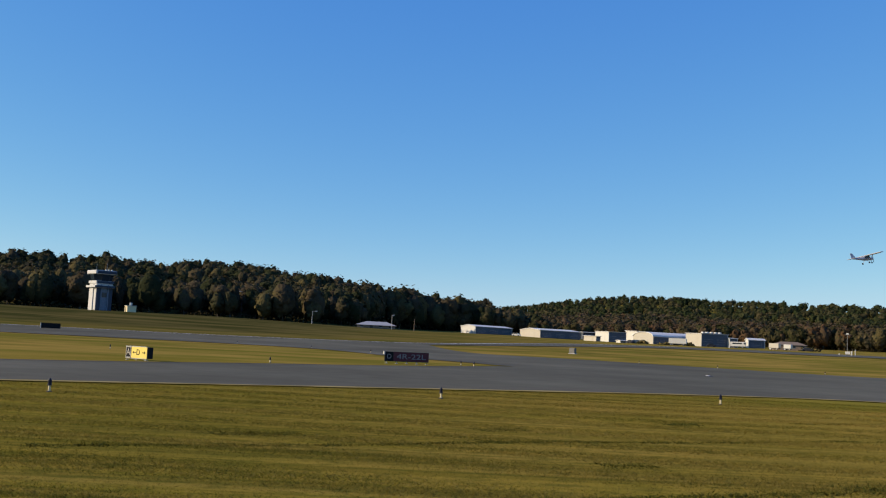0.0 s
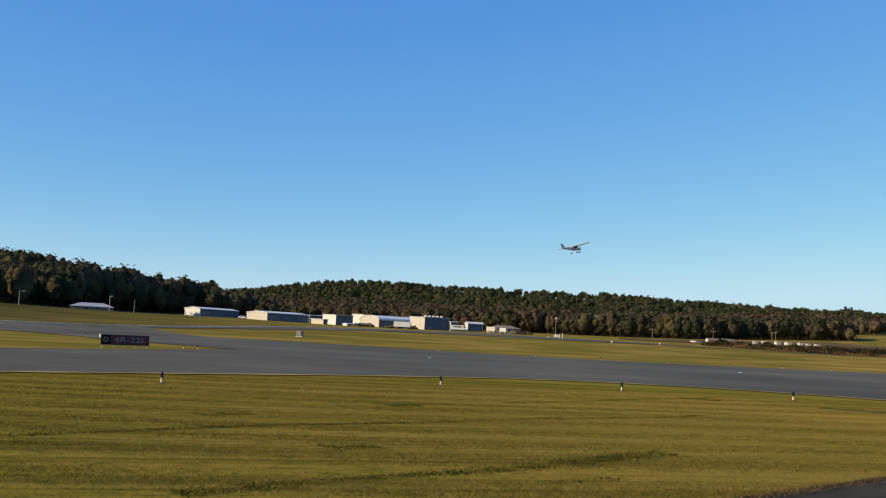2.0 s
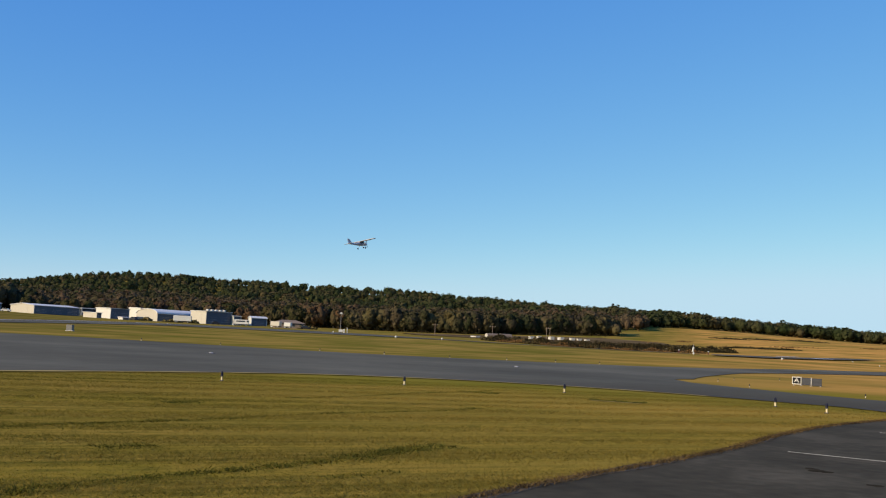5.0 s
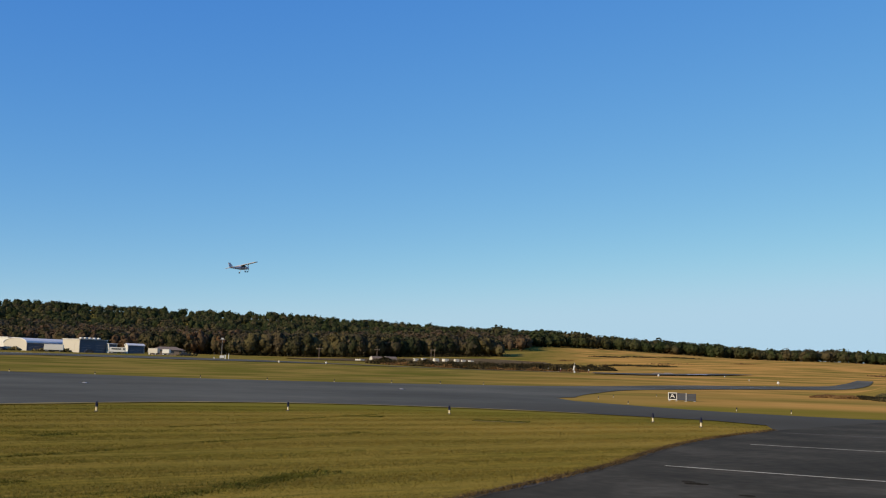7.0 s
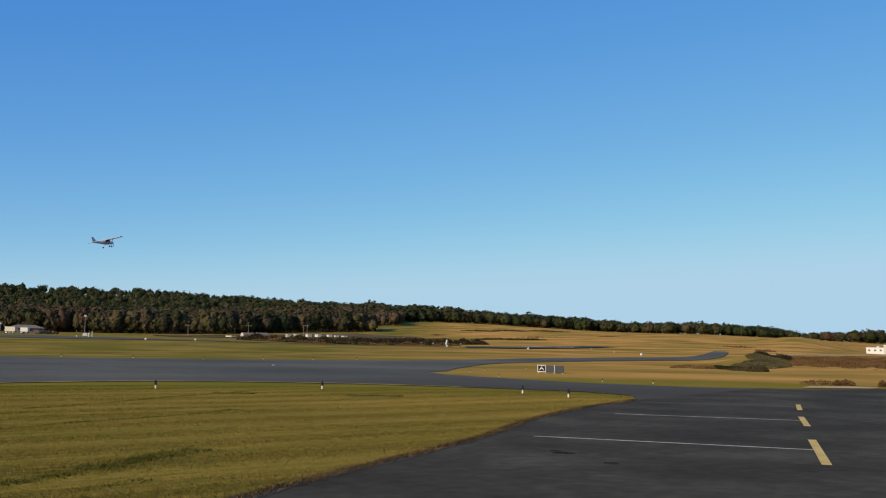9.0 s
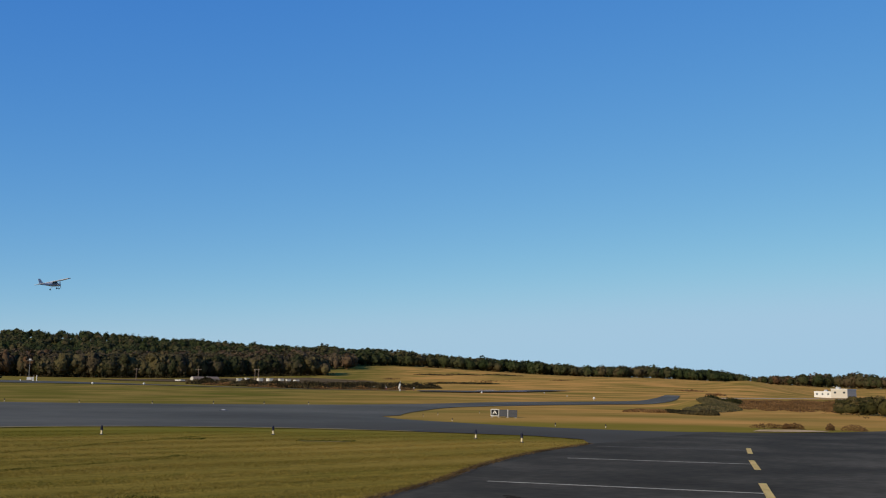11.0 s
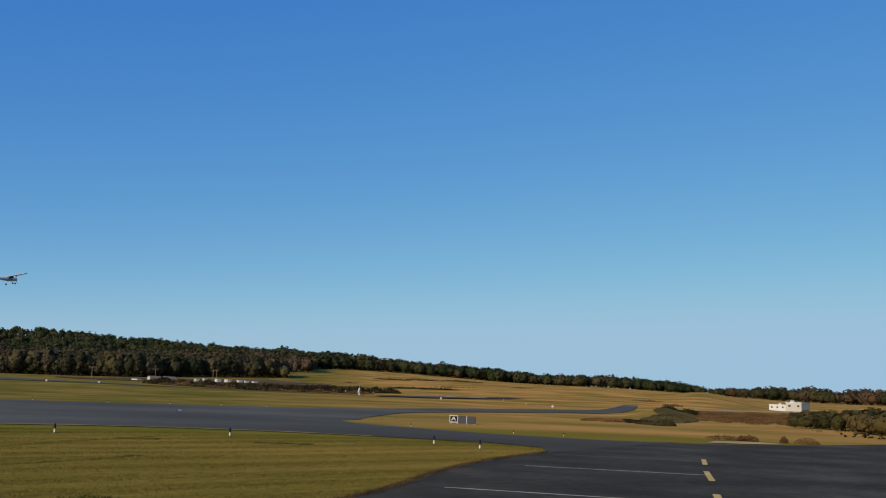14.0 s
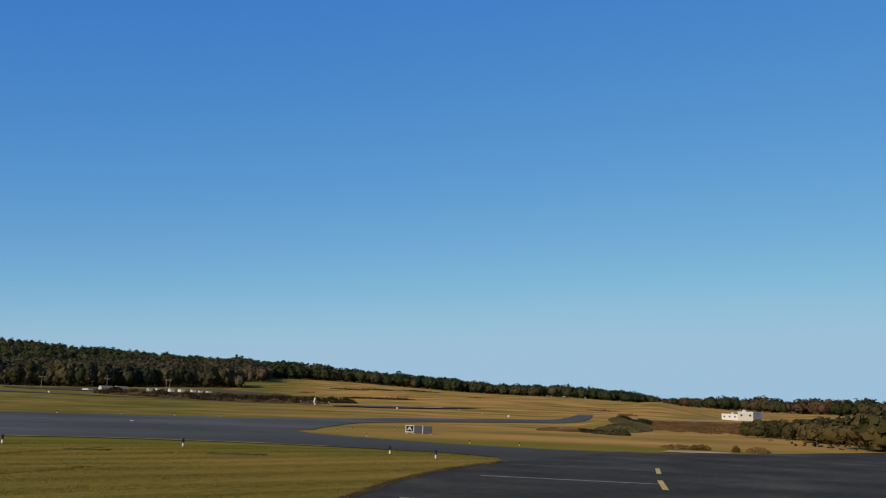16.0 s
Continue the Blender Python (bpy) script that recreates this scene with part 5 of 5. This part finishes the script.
# road, rail and the tarmac of the far runway end
for a0, a1 in ((-59.6, -62.5), (-62.5, -66.0), (-66.0, -72)):
    stripe("road", polar([(a0, 238)])[0], polar([(a1, 240)])[0], 6.0, M_concrete, "pale road along the top of the bank", 0.25)
end = sheet("runway_end", [Vector(p) for p in polar([(-43.6, 262), (-46.5, 272), (-49.3, 300), (-51.2, 325), (-52.6, 345), (-50.6, 345), (-48.2, 318), (-46.0, 300), (-43.8, 285)])], M_taxi, 0.2)
tagged(end, "dark far runway end lying in dry grass", "runway", kind="structure")
for pts in ([(-47.0, 305), (-48.1, 312), (-48.3, 322), (-47.2, 314)], [(-48.9, 300), (-50.0, 306), (-50.1, 316), (-49.1, 309)]):
    tagged(sheet("pale_pad", [Vector(p) for p in polar(pts)], M_concrete, 0.32), "pale concrete pad beside the far runway end", "pad", kind="structure")
M_pale_dirt = material("pale_bare_dirt", [(0.44, 0.29, 0.13), (0.62, 0.43, 0.22)], 0.8, 0.95, fine=0.5, spec=0.0)
dirt = sheet("dirt_patch", [Vector(p) for p in polar([(-62.4, 55.2), (-64.0, 55.8), (-66.0, 57.2), (-66.4, 58.8), (-64.5, 60.2), (-62.8, 58.4)])], M_pale_dirt, 0.039)
tagged(dirt, "bare pale dirt at the asphalt's edge", "dirt", kind="structure")
cleared = sheet("cleared_ground", [Vector(p) for p in polar([(-27, 430), (-33, 400), (-39, 410), (-42, 440), (-41, 560), (-37.5, 600), (-30, 575), (-26, 560)])], M_earth, 0.05, 20)
tagged(cleared, "brown cleared building ground", "dirt", kind="structure")


# ---------------- light aircraft in the air ----------------
def loft(rings, mat, name, parent, label=""):
    bm = bmesh.new()
    loops = []
    for x, zc, w, h in rings:
        loops.append([bm.verts.new((x, w * math.cos(6.28318 * i / 16), zc + h * math.sin(6.28318 * i / 16) * (1 if math.sin(6.28318 * i / 16) > 0 else 0.9))) for i in range(16)])
    for a, b in zip(loops, loops[1:]):
        for i in range(16):
            bm.faces.new((a[i], a[(i + 1) % 16], b[(i + 1) % 16], b[i]))
    bm.faces.new(loops[0])
    bm.faces.new(loops[-1][::-1])
    bmesh.ops.recalc_face_normals(bm, faces=bm.faces)
    for f in bm.faces:
        f.smooth = True
    return part(name, bm, mat, parent, label)


def blade(name, pts, thick, axis, mat, parent):
    """A thin tapered slab with the given outline; axis is the normal."""
    bm = bmesh.new()
    k = len(pts)
    off = Vector(axis) * thick / 2
    a = [bm.verts.new(Vector(p) + off) for p in pts]
    b = [bm.verts.new(Vector(p) - off) for p in pts]
    bm.faces.new(a)
    bm.faces.new(b[::-1])
    for i in range(k):
        bm.faces.new((a[i], b[i], b[(i + 1) % k], a[(i + 1) % k]))
    bmesh.ops.recalc_face_normals(bm, faces=bm.faces)
    bmesh.ops.bevel(bm, geom=[e for e in bm.edges], offset=thick * 0.3, segments=1, affect="EDGES")
    return part(name, bm, mat, parent)


PLANE_AZ, PLANE_R, PLANE_EL, HEAD = -23.4, 285.0, 5.45, -68.0
ppos = (-PLANE_R * math.sin(radians(PLANE_AZ)), PLANE_R * math.cos(radians(PLANE_AZ)), EYE + PLANE_R * math.tan(radians(PLANE_EL)))
plane = thing("light_aircraft", Matrix.Translation(ppos) @ pose(0, 0, 0, 0, 0, HEAD + 90) @ pose(0, 0, 0, 0, -7, 0) @ pose(0, 0, 0, -7, 0, 0), "white high-wing light aircraft climbing away with fixed wheels", "aircraft")
loft([(2.35, 0.0, 0.12, 0.14), (2.25, 0.0, 0.35, 0.36), (1.4, 0.0, 0.48, 0.45), (0.9, 0.12, 0.54, 0.60), (0.2, 0.18, 0.56, 0.68), (-0.8, 0.15, 0.52, 0.62), (-1.8, 0.12, 0.36, 0.42), (-3.6, 0.2, 0.16, 0.22), (-5.2, 0.3, 0.06, 0.12)], M_plane, "fuselage", plane)
blade("wing", [(0.75, -5.5, 0.98), (0.95, -2.5, 0.9), (0.95, 2.5, 0.9), (0.75, 5.5, 0.98), (-0.35, 5.5, 0.98), (-0.65, 2.5, 0.9), (-0.65, -2.5, 0.9), (-0.35, -5.5, 0.98)], 0.16, (0, 0, 1), M_plane, plane)
blade("tailplane", [(-4.4, -1.7, 0.32), (-4.1, 0, 0.32), (-4.4, 1.7, 0.32), (-5.2, 1.7, 0.32), (-5.3, 0, 0.32), (-5.2, -1.7, 0.32)], 0.08, (0, 0, 1), M_plane, plane)
blade("fin", [(-3.4, 0, 0.35), (-4.6, 0, 1.75), (-5.35, 0, 1.75), (-5.1, 0, 0.3)], 0.09, (0, 1, 0), M_plane, plane)
for s in (-1, 1):
    part("wing_strut", tubed((0.35, 0.5 * s, -0.3), (0.2, 2.5 * s, 0.85), 0.05, 0.05, 8), M_plane, plane)
    part("gear_leg", tubed((-0.2, 0.4 * s, -0.4), (-0.25, 1.15 * s, -1.05), 0.05, 0.04, 8), M_plane, plane)
    w = part("wheel", tubed((-0.25, 1.08 * s, -1.08), (-0.25, 1.25 * s, -1.08), 0.23, 0.23, 16), M_rubber, plane)
    part("rim", tubed((-0.25, 1.06 * s, -1.08), (-0.25, 1.27 * s, -1.08), 0.1, 0.1, 10), M_steel, w)
    part("side_window", boxed(-0.9, s * 0.545 - 0.02, 0.25, 0.75, s * 0.545 + 0.02, 0.62, 0.01), M_glass, plane)
    part("stripe", boxed(-1.0, s * 0.55 - 0.015, -0.05, 1.2, s * 0.55 + 0.015, 0.06), M_stripe, plane)
part("nose_leg", tubed((1.7, 0, -0.35), (1.75, 0, -1.0), 0.05, 0.04, 8), M_steel, plane)
part("nose_wheel", tubed((1.75, -0.08, -1.05), (1.75, 0.08, -1.05), 0.2, 0.2, 16), M_rubber, plane)
part("windscreen", prism([(0.7, 0.3), (1.25, 0.38), (0.75, 0.85)], -0.42, 0.42), M_glass, plane)
part("spinner", tubed((2.35, 0, 0), (2.62, 0, 0), 0.14, 0.02, 12), M_plane, plane)
part("propeller", boxed(2.42, -0.07, -0.95, 2.45, 0.07, 0.95), M_dark, plane)
